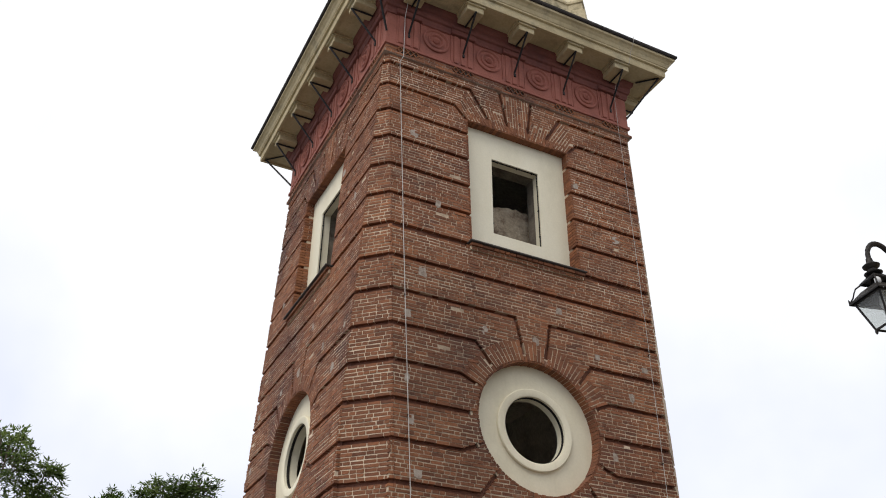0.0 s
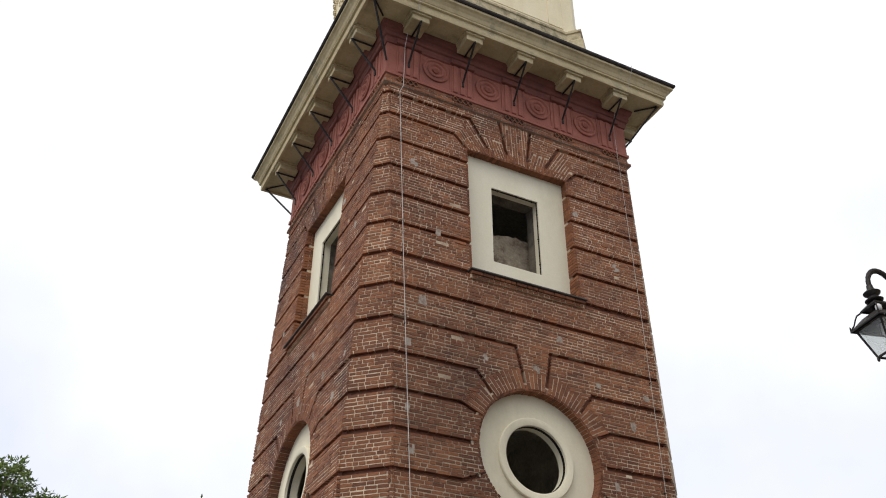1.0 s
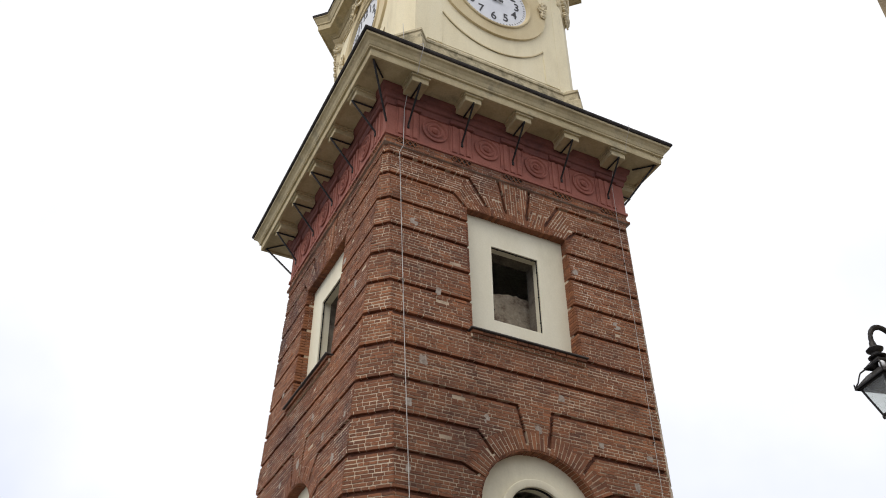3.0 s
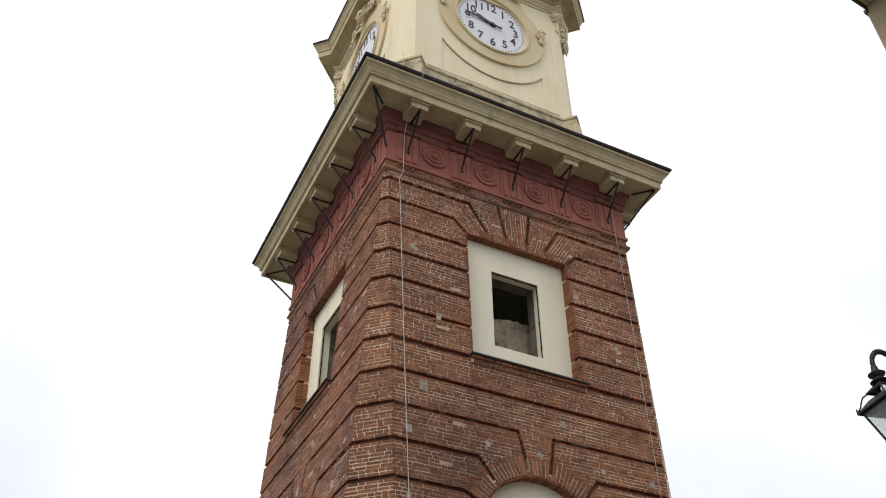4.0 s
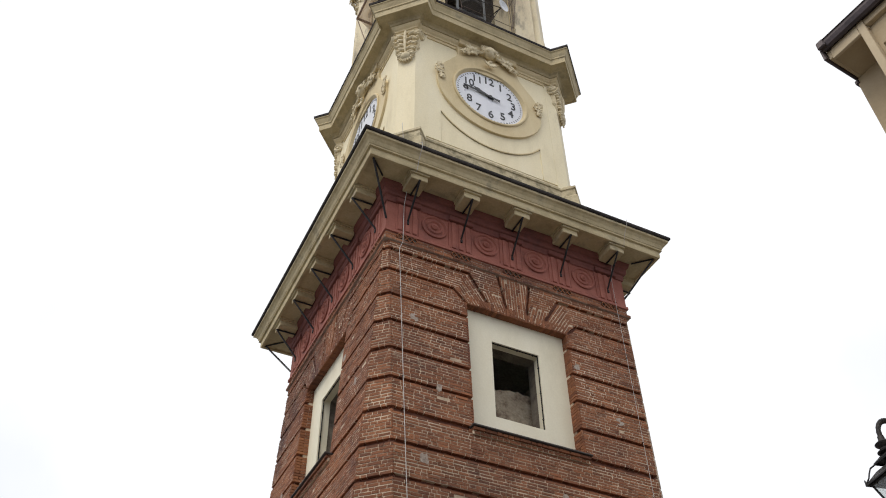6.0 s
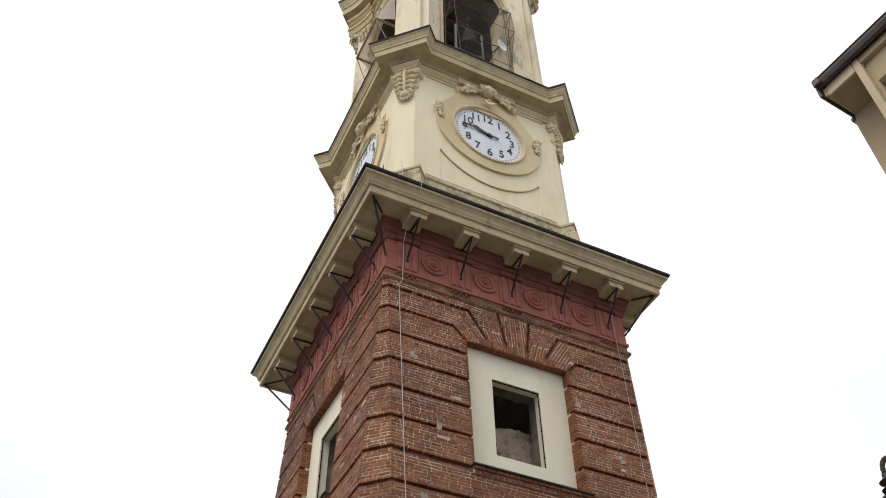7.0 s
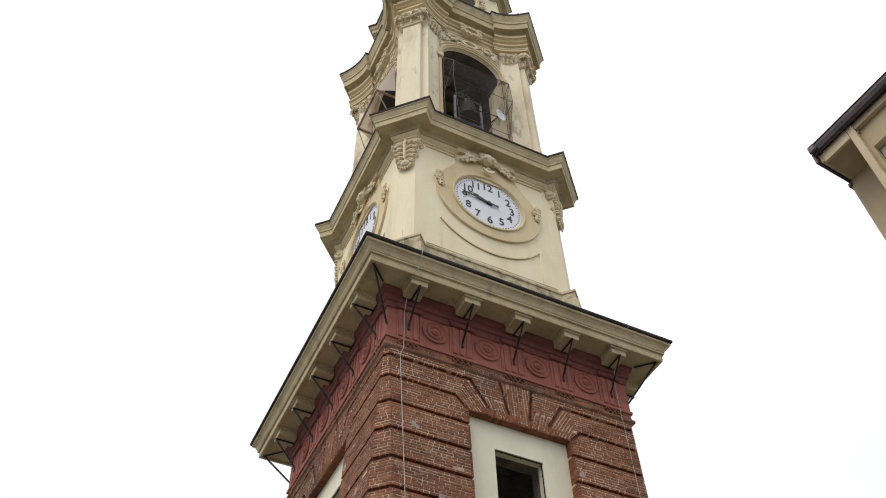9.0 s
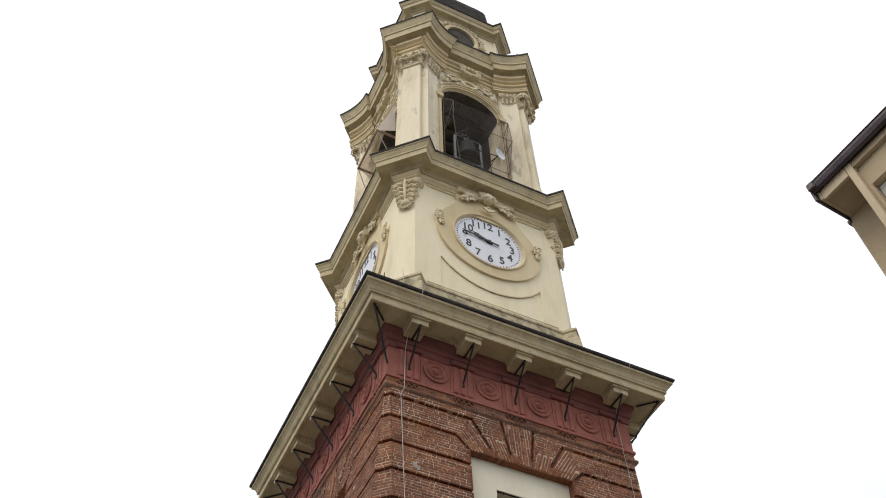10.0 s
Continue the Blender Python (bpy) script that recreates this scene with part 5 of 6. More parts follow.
part("cross_bar", bm, M_STEEL, frame3)
bm = bmesh.new()
for k in range(7):
    rod(bm, (-0.42 + 0.07 * k, -0.05, 28.95 + 0.06 * (k % 3)), (-0.36 + 0.07 * k, -0.02, 29.2 + 0.1 * (k % 2)), 0.035, 6)
rod(bm, (-0.5, 0, 29.0), (0.1, -0.05, 29.8), 0.02)
rod(bm, (0.0, 0, 29.0), (0.05, 0.0, 30.0), 0.012)
part("striker_gear", bm, M_IRON, frame3)


# wire cages with bird net in front of the openings
def cage(q):
    R = Matrix.Rotation(q * math.pi / 2, 4, 'Z')
    e = thing("bird_cage_net", "wire cage with fine bird net over the belfry opening", "bird net", R, "bird nets")
    bm = bmesh.new()
    y0, y1 = -2.42, -2.98
    top, bot, mid = 28.9, 25.35, 27.7
    for s in (-1, 1):
        for p0, p1 in (((s * 1.05, y1, top), (s * 1.12, y0, 30.0)), ((s * 1.05, y1, top), (s * 1.1, y1 - 0.02, mid)), ((s * 1.1, y1 - 0.02, mid), (s * 0.85, y1 + 0.15, bot)),
                       ((s * 1.05, y1, top), (s * 1.15, y0, top - 0.1)), ((s * 1.1, y1, mid), (s * 1.15, y0, mid)), ((s * 0.9, y1, bot + 0.1), (s * 1.15, y0, bot)), ((s * 1.05, y1, top), (s * 1.15, y0, mid)), ((s * 1.15, y0, bot), (s * 1.15, y0, 30.2))):
            rod(bm, p0, p1, 0.011, 5)
    for zz, w in ((top, 1.05), (mid, 1.1), (bot + 0.1, 0.88)):
        rod(bm, (-w, y1, zz), (w, y1, zz), 0.009, 5)
    part("wire_frame", bm, M_RUST, e, "rusty wire frame")
    bm = bmesh.new()
    for poly in ([(-1.05, y1, top), (1.05, y1, top), (1.1, y1, mid), (-1.1, y1, mid)], [(-1.1, y1, mid), (1.1, y1, mid), (0.86, y1 + 0.15, bot), (-0.86, y1 + 0.15, bot)],
                 [(1.05, y1, top), (1.12, y0, 30.0), (1.15, y0, mid), (1.1, y1, mid)], [(-1.05, y1, top), (-1.12, y0, 30.0), (-1.15, y0, mid), (-1.1, y1, mid)],
                 [(-1.05, y1, top), (1.05, y1, top), (1.12, y0, 30.0), (-1.12, y0, 30.0)], [(1.1, y1, mid), (1.15, y0, mid), (1.15, y0, bot), (0.86, y1 + 0.15, bot)]):
        bm.faces.new([bm.verts.new(p) for p in poly])
    part("net", bm, M_NET, e, "fine sagging net")


def bar_frame(q):
    """A flat frame of painted bars standing out from the opening, with net drawn up from it."""
    R = Matrix.Rotation(q * math.pi / 2, 4, 'Z')
    e = thing("net_frame", "faded brown bar frame with bird net over the belfry opening", "bird net", R, "bird nets")
    y0, y1, z, w = -2.25, -2.95, 28.85, 0.85
    for p, t in (((-w - 0.04, w + 0.04, y1 - 0.035, y1 + 0.035), 0.04), ((-w - 0.035, -w + 0.035, y1 + 0.036, y0), 0.035), ((w - 0.035, w + 0.035, y1 + 0.036, y0), 0.035)):
        part("bar", bevelled(p[0], p[1], p[2], p[3], z - t, z + t, 0.008), M_BAR, e)
    for s in (-1, 1):
        bm = bmesh.new()
        rod(bm, (s * w, y1, z - 0.04), (s * w * 1.1, -2.4, 27.3), 0.016, 6)
        part("brace", bm, M_BAR, e)
    bm = bmesh.new()
    for poly in ([(-w, y1, z), (w, y1, z), (0.95, -2.36, 31.1), (-0.95, -2.36, 31.1)], [(w, y1, z), (0.95, -2.36, 31.1), (1.1, -2.36, z)], [(-w, y1, z), (-0.95, -2.36, 31.1), (-1.1, -2.36, z)]):
        bm.faces.new([bm.verts.new(p) for p in poly])
    part("net", bm, M_SCREEN, e, "dusty beige net")


cage(FRONT)
bar_frame(WEST)
dish = thing("satellite_dish", "small white satellite dish on a thin arm", "dish", pose(0.52, -2.95, 26.46, 0, 0, 20))
bm = bmesh.new()
lathe(bm, [(0.02, 0.0), (0.12, 0.012), (0.17, 0.04), (0.205, 0.065), (0.215, 0.07), (0.17, 0.05), (0.1, 0.025), (0.02, 0.015)], Matrix.Rotation(math.pi / 2 + 0.1, 4, 'X'), 28)
part("reflector", bm, M_WHITE, dish, smooth=True)
bm = bmesh.new()
rod(bm, (0, 0.05, 0), (0, 0.5, 0.0), 0.02)
rod(bm, (0, 0.05, 0), (-0.7, 0.6, 0.35), 0.015)
rod(bm, (-0.05, 0.1, -0.1), (-0.2, 0.5, -0.9), 0.012)
part("mount_arm", bm, M_IRON, dish)

# ---- drum and cap ----
FRONT4 = ear_plan(2.45, 3.10, 0.73)
TOP4 = plan4(FRONT4)
bm = bmesh.new()
sweep(bm, TOP4, [(-0.55, 38.0), (-0.42, 38.02), (-0.40, 38.12), (-0.3, 38.2), (-0.14, 38.22), (-0.13, 38.45), (-0.08, 38.5), (-0.02, 38.66), (0.0, 38.7), (-0.2, 38.72)])
part("drum_cornice", bm, M_CORNICE, tower, "cream drum cornice")
bm = bmesh.new()
sweep(bm, TOP4, [(-0.1, 38.66), (0.012, 38.67), (0.02, 38.77), (-0.05, 38.79), (-0.5, 39.0)], True)
part("cornice_flashing", bm, M_ROOF, tower, "dark lead flashing")
bm = bmesh.new()
sweep(bm, TOP4, [(-0.46, 34.2), (-0.46, 38.05)], True, True)
drum = part("drum_wall", bm, M_CREAM, tower, "cream stucco drum with oval openings")
for q in range(4):
    put = side(q, 1.99)
    # no hole is cut: a dark oval sheet paints the shade within
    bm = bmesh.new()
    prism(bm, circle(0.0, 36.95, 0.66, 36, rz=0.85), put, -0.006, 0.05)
    ov = part("oval_window", bm, M_UNLIT, drum, "dark sheet painted as the unlit oval opening")
    bm = bmesh.new()
    flat_ring(bm, circle(0, 36.95, 0.8, 40, rz=1.0), circle(0, 36.95, 0.64, 40, rz=0.83), put, -0.1, 0.03)
    part("window_frame", bm, M_TRIM, ov)
    bm = bmesh.new()
    r = random.Random(23)
    n0 = rotq(0, -1, q)
    for k in range(15):
        t = math.pi * (k / 14)
        u, z = 0.88 * math.cos(t), 37.0 + 1.02 * math.sin(t)
        for d in (-0.5, 0.5):
            petal(bm, put(u, z, -0.06), put(u + 0.19 * math.cos(t + d), z + 0.19 * math.sin(t + d), -0.06), (n0[0], n0[1], 0), 0.08, 0.06, 0.2)
        if k % 3 == 1:
            cluster(bm, put(u * 1.08, z + 0.05, -0.06), (n0[0], n0[1], 0), 0.19, k)
    for s in (-1, 1):
        scroll(bm, put(s * 0.98, 36.75, -0.06), 0.16, (n0[0], n0[1], 0), s, thick=0.035)
        scroll(bm, put(s * 0.3, 38.0, -0.08), 0.15, (n0[0], n0[1], 0), -s, thick=0.035)
    part("window_garland", bm, M_ORN, ov, smooth=True)
bm = bmesh.new()
octo = plan4([(-1.22, 2.25), (1.22, 2.25)])
sweep(bm, octo, [(-0.2, 38.75), (0.0, 38.85), (0.04, 39.3), (0.0, 40.2), (-0.06, 40.5), (-0.3, 41.3), (-0.75, 42.2), (-1.25, 43.0), (-1.6, 44.0), (-1.85, 45.2), (-2.1, 46.9)], True)
part("cap_roof", bm, M_ROOF, tower, "dark sheet-metal cap")
bm = bmesh.new()
lathe(bm, [(0.05, 46.3), (0.05, 47.2), (0.2, 47.4), (0.2, 47.6), (0.04, 47.8), (0.04, 49.0)], None, 12)
part("finial", bm, M_IRON, tower)
for x, y in ((1.9, -2.9), (-2.2, -2.75)):
    sp = thing("horn_speaker", "small dark horn on the belfry cornice", "speaker", pose(x, y, 34.4, 0, 0, 20))
    bm = bmesh.new()
    lathe(bm, [(0.05, -0.2), (0.07, 0.0), (0.14, 0.16), (0.2, 0.26), (0.19, 0.26), (0.12, 0.14)], Matrix.Translation((0, 0, 0.3)) @ Matrix.Rotation(math.pi / 2, 4, 'X'), 18)
    part("horn", bm, M_IRON, sp, smooth=True)
    bm = bmesh.new()
    rod(bm, (0, 0.1, -0.15), (0, 0.1, 0.3), 0.03)
    part("stand", bm, M_IRON, sp)

# ---- lightning conductors down the front ----
def cable(name, pts, r=0.012):
    e = thing(name, "thin pale lightning conductor cable down the wall", "cable")
    bm = bmesh.new()
    tube(bm, pts, r, 6)
    part("wire", bm, M_CABLE, e)
    for p in pts[-13:-1:2]:
        bm = bmesh.new()
        box(bm, p[0] - 0.009, p[0] + 0.009, p[1] - 0.006, p[1] + 0.05, p[2] - 0.009, p[2] + 0.009)
        part("clip", bm, M_IRON, e)


def wall_cable(us, top):
    pts = [(us[0], -2.85, 19.0), (us[0], -3.0, 17.9), (us[0], -4.04, 16.96)] if top else []
    pts += [(us[0], -4.04, 16.92), (us[0], -4.035, 16.8), (us[0], -3.985, 16.72), (us[0], -3.86, 16.54), (us[0], -3.79, 16.3), (us[0], -3.7, 16.29), (us[0], -3.3, 16.3), (us[0], -3.27, 16.2), (us[0], -3.12, 15.8), (us[0], -3.12, 14.7)]
    for k in range(14):
        t = k / 13
        z = 14.5 - 14.2 * t
        i = min(2, int(3 * t))
        f = 3 * t - i
        pts.append((us[i + 1] + (us[i + 2] - us[i + 1]) * f, -face_at(z) - 0.04, z))
    return pts


cable("lightning_cable", wall_cable((-2.68, -2.75, -2.6, -2.42, -2.3), True), 0.0075)
cable("lightning_cable", wall_cable((2.72, 2.74, 2.62, 2.45, 2.32), False), 0.0045)

# ---- house across the street, its eaves over the way ----
house = tagged(new("house"), "beige rendered house with projecting eaves and brown gutter", "house")
hdir = Vector((0.74, -1.24, 0)).normalized()
ang = math.degrees(math.atan2(hdir.y, hdir.x))
# own axes: x along the street front towards the viewer, y towards the street
house.matrix_world = pose(5.25 + 0.07, 6.83 + 0.045, 0, 0, 0, ang)
EAVE = 12.0
bm = bmesh.new()
box(bm, 0.6, 0.65, 0.14, 0.55, 0, 11.95)
box(bm, 0.65, 1.88, 0.14, 0.55, 11.36, 11.95)
box(bm, 0.65, 1.88, 0.14, 0.55, 0, 9.4)
box(bm, 1.88, 11.0, 0.14, 0.55, 0, 11.95)
box(bm, 10.45, 11.0, 0.55, 9.0, 0, 11.95)
front_wall = part("front_wall", bm, M_BEIGE, house)
bm = bmesh.new()
box(bm, -0.03, 0.62, 0.62, 9.0, 0, 11.735)
box(bm, 0.5, 10.45, 8.6, 9.0, 0, 11.9)
part("end_wall", bm, M_BEIGE, house)
part("corner_strip", bevelled(0.505, 0.605, 0.05, 0.3, 0, 11.9, 0.008), M_BEIGE2, house, "paler rendered corner strip")
bm = bmesh.new()
flat_ring(bm, [(0.615, 9.3), (1.98, 9.3), (1.98, 11.46), (0.615, 11.46)], [(0.66, 9.42), (1.87, 9.42), (1.87, 11.35), (0.66, 11.35)], lambda u, z, d: (u, 0.14 + d, z), -0.005, 0.1)
hw = part("window", bm, M_BEIGE, house, "shuttered window sunk in the rendered wall")
for k in range(33):
    bm = bmesh.new()
    z = 9.46 + k * 0.058
    box(bm, 0.665, 1.865, -0.012, 0.012, -0.03, 0.03, Matrix.Translation((0, 0.27, z)) @ Matrix.Rotation(0.5, 4, 'X'))
    part("slat", bm, M_SHUTTER, hw)
bm = bmesh.new()
box(bm, 0.06, 0.62, 0.1, 8.9, 11.73, 11.77)
part("soffit", bm, M_BEIGE, house, "boarded soffit under the eaves")
bm = bmesh.new()
bevelled(0.06, 0.5, 0.05, 0.1, 11.70, 11.9, 0.006, bm)
bevelled(0.01, 0.06, 0.05, 8.9, 11.73, 11.9, 0.006, bm)
part("fascia", bm, M_BEIGE2, house)
part("eaves_board", bevelled(0.606, 11.0, 0.064, 0.139, 11.78, 11.896, 0.005), M_BEIGE, house)
part("gutter_bracket", bevelled(-0.06, 0.0, 0.6, 0.72, 11.63, 11.705, 0.01), M_GUTTER, house)
part("drip_edge", bevelled(-0.035, 0.008, -0.02, 8.9, 11.71, 11.93, 0.01), M_GUTTER, house, "brown metal drip edge")
bm = bmesh.new()
v = [(0.02, 0.03, 11.97), (11.1, 0.03, 11.97), (11.1, 4.6, 13.6), (2.5, 4.6, 13.6), (0.02, 9.1, 11.97), (11.1, 9.1, 11.97)]
vv = [bm.verts.new(p) for p in v]
bm.faces.new((vv[0], vv[1], vv[2], vv[3])), bm.faces.new((vv[0], vv[3], vv[4])), bm.faces.new((vv[4], vv[3], vv[2], vv[5]))
lo = [bm.verts.new((p[0], p[1], 11.9)) for p in (v[0], v[1], v[5], v[4])]
bm.faces.new(lo)
for a, b, c, d in ((0, 1, 0, 1), (1, 5, 1, 2), (5, 4, 2, 3), (4, 0, 3, 0)):
    try:
        bm.faces.new((vv[a], vv[b], lo[d], lo[c]))
    except ValueError:
        pass
part("roof", bm, M_GUTTER, house, "brown roof sheet")


def gutter(p, q, out):
    """A half-round gutter from p to q, hung towards out."""
    bm = bmesh.new()
    p, q, out = Vector(p), Vector(q), Vector(out)
    prof = [(0.0, 0.06), (0.0, 0.0), (0.02, -0.06), (0.06, -0.085), (0.10, -0.06), (0.125, 0.0), (0.13, 0.045), (0.145, 0.05), (0.14, 0.06), (0.12, 0.06), (0.105, 0.0), (0.06, -0.06), (0.02, 0.0)]
    a = [bm.verts.new(p + out * o + Vector((0, 0, z))) for o, z in prof]
    b = [bm.verts.new(q + out * o + Vector((0, 0, z))) for o, z in prof]
    n = len(prof)
    for i in range(n):
        bm.faces.new((a[i], a[(i + 1) % n], b[(i + 1) % n], b[i]))
    bm.faces.new(a), bm.faces.new(b[::-1])
    return bm


gut = part("gutter", gutter((0.0, 0.06, 11.95), (11.1, 0.06, 11.95), (0, -1, 0)), M_GUTTER, house, "brown metal gutter")
part("gutter", gutter((0.13, 0.0, 11.95), (0.13, 9.1, 11.95), (-1, 0, 0)), M_GUTTER, house)
bm = bmesh.new()
bevelled(-0.02, 0.1, -0.09, 0.04, 11.88, 12.03, 0.02, bm)
part("gutter_corner", bm, M_GUTTER, gut)

# ---- street lantern on a swan-neck arm ----
lantern = tagged(new("street_lantern"), "black iron street lantern with frosted panes on a swan-neck arm", "street lamp")
lantern.matrix_world = pose(3.535, 6.03, 4.745, 0, -2.5, 15) @ Matrix.Diagonal((0.75, 0.75, 0.915, 1))


def frustum(bm, r0, z0, r1, z1, lid=True):
    a = [bm.verts.new((r0 * sx, r0 * sy, z0)) for sx, sy in SQ]
    b = [bm.verts.new((r1 * sx, r1 * sy, z1)) for sx, sy in SQ]
    for i in range(4):
        j = (i + 1) % 4
        bm.faces.new((a[i], a[j], b[j], b[i]))
    if lid:
        bm.faces.new(a[::-1]), bm.faces.new(b)


for i in range(4):
    (ax, ay), (bx, by) = SQ[i], SQ[(i + 1) % 4]
    bm = bmesh.new()
    rod(bm, (0.1 * ax, 0.1 * ay, 0.0), (0.185 * ax, 0.185 * ay, 0.275), 0.012, 6)
    blob(bm, (0.1 * ax, 0.1 * ay, -0.015), 0.016, 0.016, 0.025)
    part("corner_bar", bm, M_IRON, lantern)
    bm = bmesh.new()
    p = [Vector((0.098 * ax, 0.098 * ay, 0.005)), Vector((0.098 * bx, 0.098 * by, 0.005)), Vector((0.182 * bx, 0.182 * by, 0.272)), Vector((0.182 * ax, 0.182 * ay, 0.272))]
    bm.faces.new([bm.verts.new(x) for x in p])
    bmesh.ops.solidify(bm, geom=list(bm.faces), thickness=0.003)
    part("glass_pane", bm, M_GLASS, lantern, "frosted glass pane")
for name, r, z, w in (("bottom_rail", 0.1, 0.0, 0.011), ("top_rail", 0.188, 0.272, 0.013)):
    bm = bmesh.new()
    for i in range(4):
        (ax, ay), (bx, by) = SQ[i], SQ[(i + 1) % 4]
        rod(bm, (r * ax, r * ay, z), (r * bx, r * by, z), w, 6)
    part(name, bm, M_IRON, lantern)
bm = bmesh.new()
frustum(bm, 0.225, 0.268, 0.225, 0.28, False)
frustum(bm, 0.225, 0.28, 0.12, 0.37, False)
frustum(bm, 0.12, 0.37, 0.05, 0.375, False)
bmesh.ops.remove_doubles(bm, verts=bm.verts, dist=0.0005)
part("roof", bm, M_IRON, lantern, "black sheet-iron lantern roof")
bm = bmesh.new()
frustum(bm, 0.115, 0.425, 0.12, 0.44, False)
frustum(bm, 0.12, 0.44, 0.05, 0.495, True)
part("chimney", bm, M_IRON, lantern, "black iron chimney hood")
bm = bmesh.new()
lathe(bm, [(0.05, 0.37), (0.06, 0.4), (0.045, 0.44), (0.05, 0.47)], None, 14)
part("flue", bm, M_IRON, lantern)
bm = bmesh.new()
blob(bm, (-0.12, -0.14, 0.37), 0.035, 0.035, 0.035, seg=12)
part("porcelain_knob", bm, M_WHITE, lantern, "white porcelain knob", smooth=True)
for sx, sy in SQ:
    bm = bmesh.new()
    tube(bm, [(0.215 * sx, 0.215 * sy, 0.29), (0.185 * sx, 0.185 * sy, 0.33), (0.17 * sx, 0.17 * sy, 0.37), (0.15 * sx, 0.15 * sy, 0.41), (0.112 * sx, 0.112 * sy, 0.43)], 0.008, 6)
    part("curl", bm, M_IRON, lantern, "thin iron curl")
bm = bmesh.new()
lathe(bm, [(0.05, 0.49), (0.09, 0.505), (0.095, 0.515), (0.05, 0.535), (0.05, 0.55), (0.085, 0.575), (0.09, 0.588), (0.045, 0.615), (0.036, 0.63), (0.032, 0.66)], None, 20)
part("cap", bm, M_IRON, lantern, smooth=True)
for sx, sy in SQ:
    bm = bmesh.new()
    lathe(bm, [(0.006, 0.0), (0.01, 0.012), (0.006, 0.02), (0.009, 0.03), (0.003, 0.045)], Matrix.Translation((0.218 * sx, 0.218 * sy, 0.28)), 8)
    part("finial", bm, M_IRON, lantern)
bm = bmesh.new()
arm = [(0, 0, 0.64)] + [(0.16 - 0.16 * math.cos(t), 0, 0.64 + 0.02 + 0.17 * math.sin(t)) for t in [math.pi * k / 12 for k in range(1, 10)]]
arm += [(0.42, 0, 0.66), (0.65, 0.02, 0.54), (1.0, 0.05, 0.47), (1.5, 0.1, 0.45), (2.4, 0.15, 0.45)]
tube(bm, arm, 0.026, 10)
part("swan_neck", bm, M_IRON, lantern)
bm = bmesh.new()
lathe(bm, [(0.015, 0.17), (0.03, 0.19), (0.034, 0.22), (0.025, 0.25), (0.02, 0.29)], None, 14)
part("bulb", bm, M_WHITE, lantern)


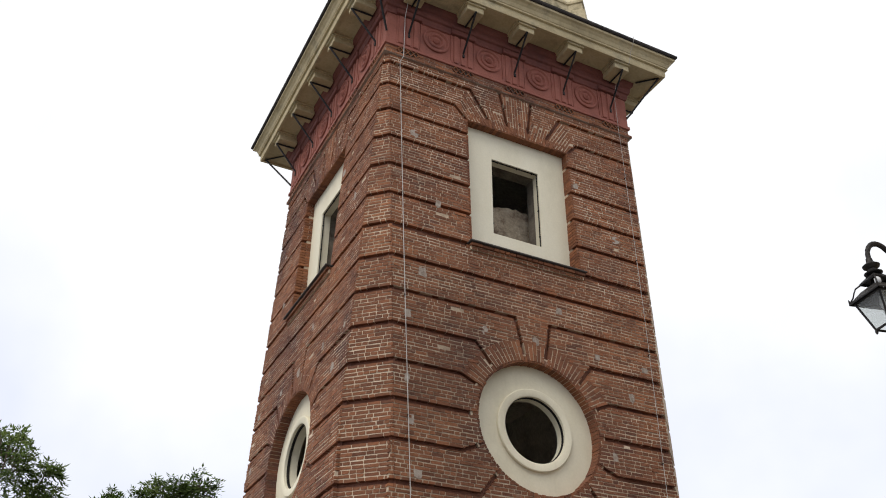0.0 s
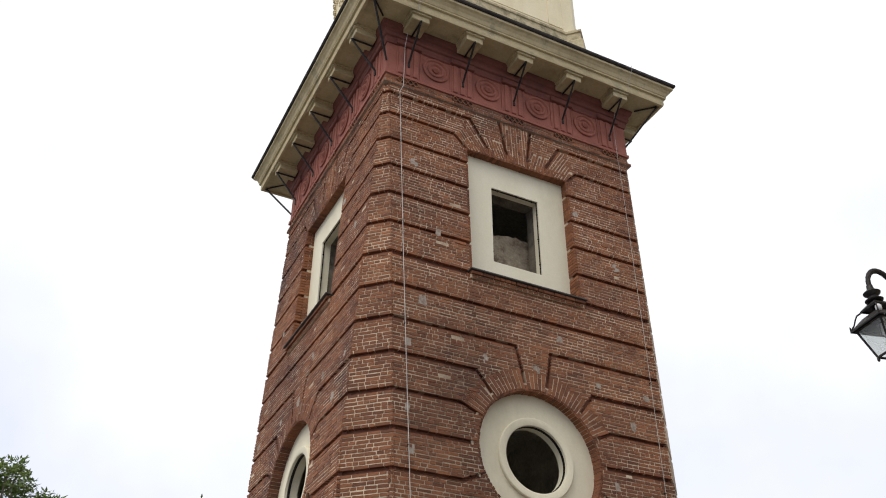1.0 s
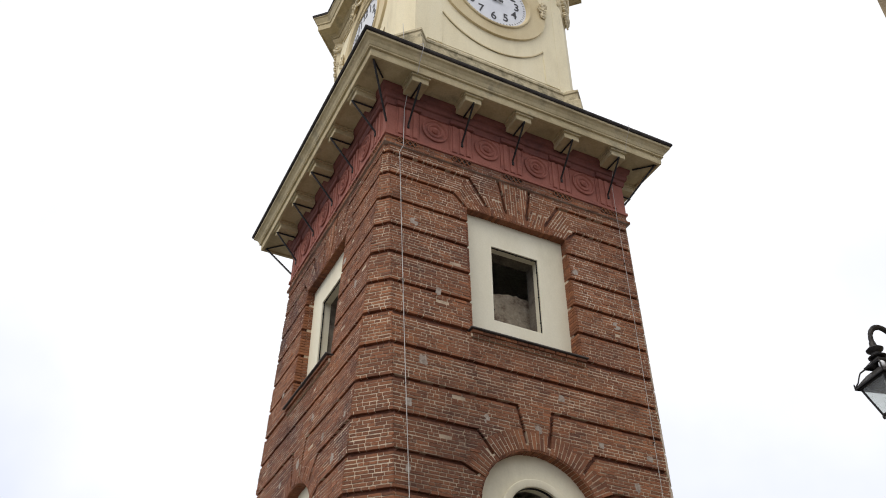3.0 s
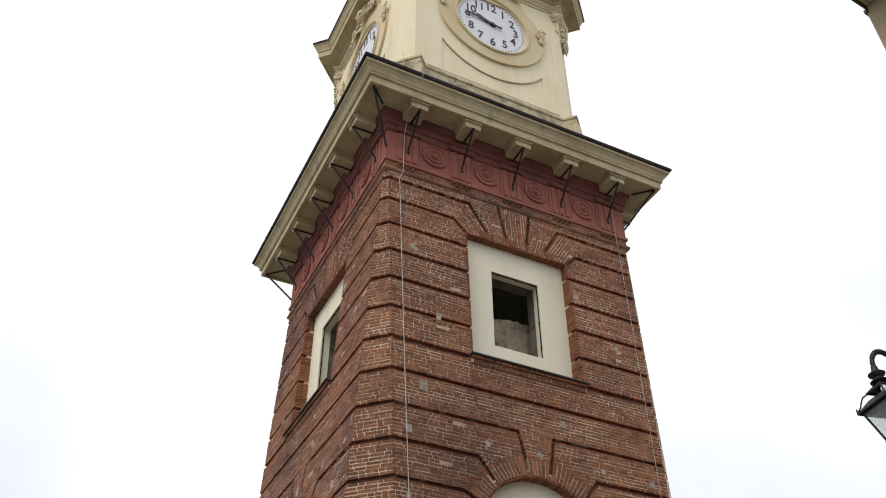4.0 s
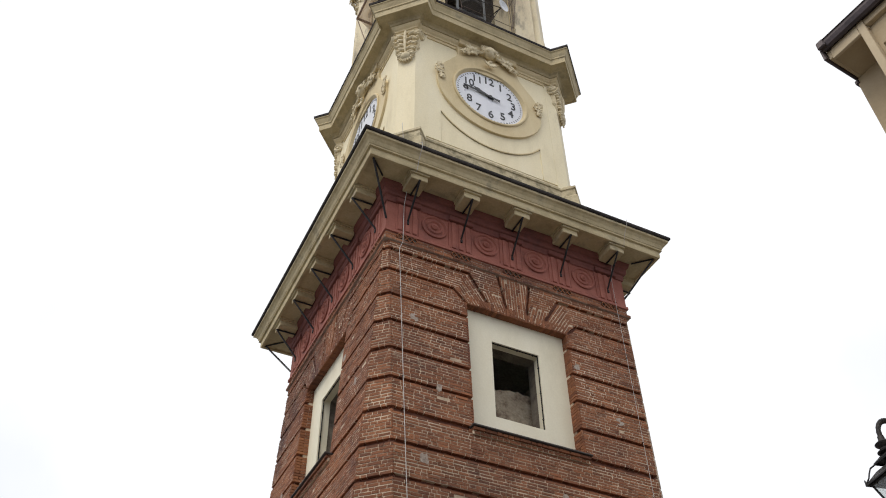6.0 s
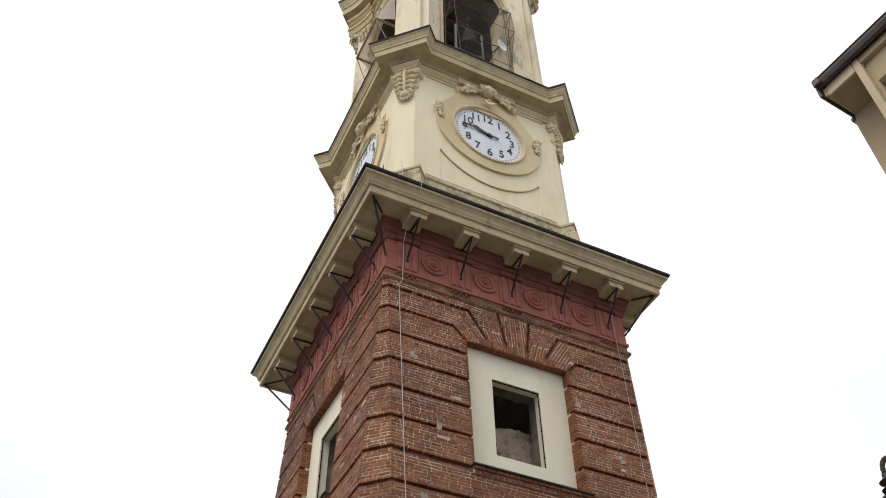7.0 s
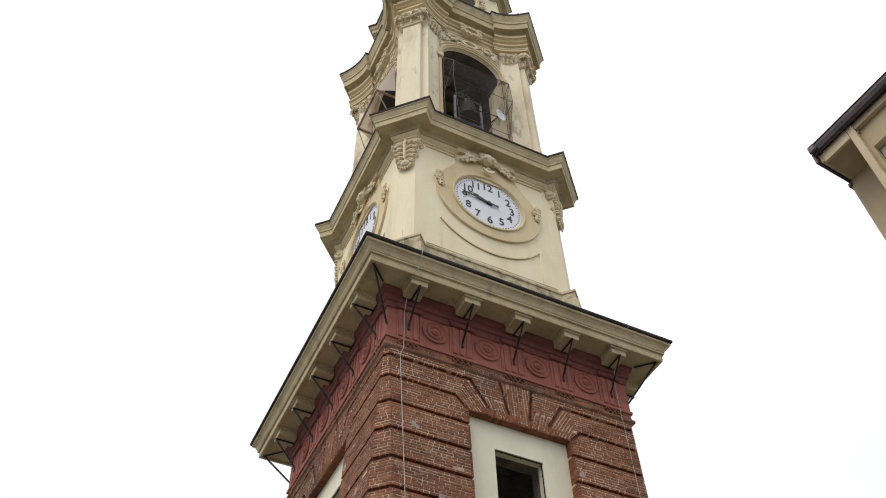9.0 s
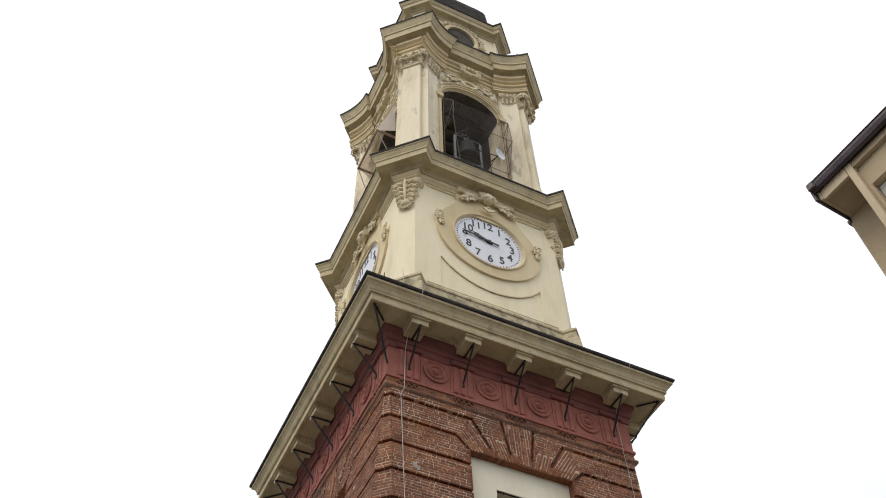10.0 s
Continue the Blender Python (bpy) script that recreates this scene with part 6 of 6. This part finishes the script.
# ---- trees beside the square ----
def tree(x, y, height, crowns, seed, label):
    r = random.Random(seed)
    e = tagged(new("tree"), label, "tree", "trees beside the square")
    e.matrix_world = pose(x, y, 0)
    bm = bmesh.new()
    fork = height * 0.4
    tube(bm, [(0, 0, 0), (0.05, 0.03, fork * 0.5), (0, 0.06, fork)], [0.24, 0.19, 0.15], 10)
    twigs = []
    for cx, cy, cz, cr in crowns:
        tip = Vector((cx, cy, cz + cr * 0.6))
        mid = Vector((cx * 0.5, cy * 0.5, (fork + cz) * 0.52))
        tube(bm, [(0, 0.06, fork - 0.1), mid, tip], [0.1, 0.06, 0.015], 7)
        twigs.append((mid, tip, cr))
    leaves_v, leaves_f = [], []
    for (mid, tip, cr), (cx, cy, cz, _) in zip(twigs, crowns):
        for k in range(int(60 * cr)):
            th, ph = r.uniform(0, 2 * math.pi), math.acos(r.uniform(-0.75, 1))
            rad = cr * r.uniform(0.45, 1.05)
            end = Vector((cx + rad * math.sin(ph) * math.cos(th), cy + rad * math.sin(ph) * math.sin(th), cz + rad * 1.1 * math.cos(ph)))
            base = Vector((cx, cy, cz - cr * 0.3)).lerp(end, 0.45)
            tube(bm, [base, (base + end) / 2 + Vector((0, 0, 0.04)), end], [0.012, 0.008, 0.003], 4)
            out = (end - Vector((cx, cy, cz - cr * 0.2))).normalized()
            for j in range(5):
                root = base.lerp(end, 0.45 + 0.14 * j)
                d = (out * 0.9 + Vector((r.gauss(0, 0.6), r.gauss(0, 0.6), r.gauss(-0.25, 0.45)))).normalized()
                ln = r.uniform(0.2, 0.34)
                for i in range(7):
                    t = 0.3 + 0.7 * (i // 2) / 3
                    c = root + d * ln * t - Vector((0, 0, 0.4 * ln * t * t))
                    flank = d.cross(Vector((r.gauss(0, 0.15), r.gauss(0, 0.15), 1))).normalized()
                    a = d if i == 6 else (d * 0.55 + flank * (1 if i % 2 else -1) + Vector((0, 0, r.uniform(-0.55, 0.0)))).normalized()
                    s = a.cross(Vector((r.gauss(0, 0.25), r.gauss(0, 0.25), 1))).normalized()
                    nrm = a.cross(s) * 0.012
                    lf, w = r.uniform(0.11, 0.19), r.uniform(0.02, 0.036)
                    b = len(leaves_v)
                    leaves_v.extend([c, c + a * lf * 0.4 + s * w + nrm, c + a * lf, c + a * lf * 0.4 - s * w + nrm])
                    leaves_f.append((b, b + 1, b + 2, b + 3))
    part("trunk", bm, M_BARK, e, "grey-brown trunk and limbs")
    me = bpy.data.meshes.new("crown")
    me.from_pydata([tuple(v) for v in leaves_v], [], leaves_f)
    me.materials.append(M_LEAF)
    cr = new("crown", me)
    cr.parent = e
    tagged(cr, "loose crown of small pointed green leaves", kind="stuff")


tree(-11.3, 23.2, 9.5, [(0.55, -0.6, 9.05, 0.9), (-0.1, 0.2, 9.78, 0.75), (-0.9, 0.2, 9.5, 0.85), (1.0, 0.0, 7.8, 0.6), (1.55, -0.3, 8.85, 0.36), (1.6, -0.2, 8.25, 0.4), (0.2, 0.5, 7.4, 1.3), (-1.3, -0.4, 7.3, 1.2), (0.7, -0.4, 7.3, 0.9)], 3, "slender green tree with a loose airy crown")
tree(-7.1, 24.3, 9.2, [(-1.2, -0.3, 8.25, 0.48), (-0.6, -0.3, 8.35, 0.48), (0.05, -0.2, 8.75, 0.52), (0.55, -0.2, 8.7, 0.48), (1.05, -0.2, 8.9, 0.5), (-0.4, 0.3, 7.3, 0.9), (0.7, 0.2, 7.6, 0.8)], 5, "green tree whose crown stands beside the tower")
# a thin overhead wire by the trees
wire = tagged(new("overhead_wire"), "thin dark overhead wire", "cable")
bm = bmesh.new()
tube(bm, [(-6.6, 24.0, 9.0), (-5.9, 24.2, 8.78), (-4.5, 24.6, 8.4), (-2.4, 22.0, 7.8), (-1.2, 19.0, 7.4)], 0.012, 5)
part("wire", bm, M_IRON, wire)

# ---- the near corner of the shaft, brick by brick ----
put = corner_put(FRONT)
for cut, proud in single:
    cu, cz = sum(p[0] for p in cut) / len(cut), sum(p[1] for p in cut) / len(cut)
    one = Bricks()
    ox, oy, oz = put(cu, cz, 0.0)
    one.add(cut, lambda u, z, d=0.0: tuple(a - b for a, b in zip(put(u, z, d), (ox, oy, oz))), proud)
    ob = new("brick", one.mesh("brick", M_BRICK1))
    ob.location = (ox, oy, oz)
    ob.parent = shaft
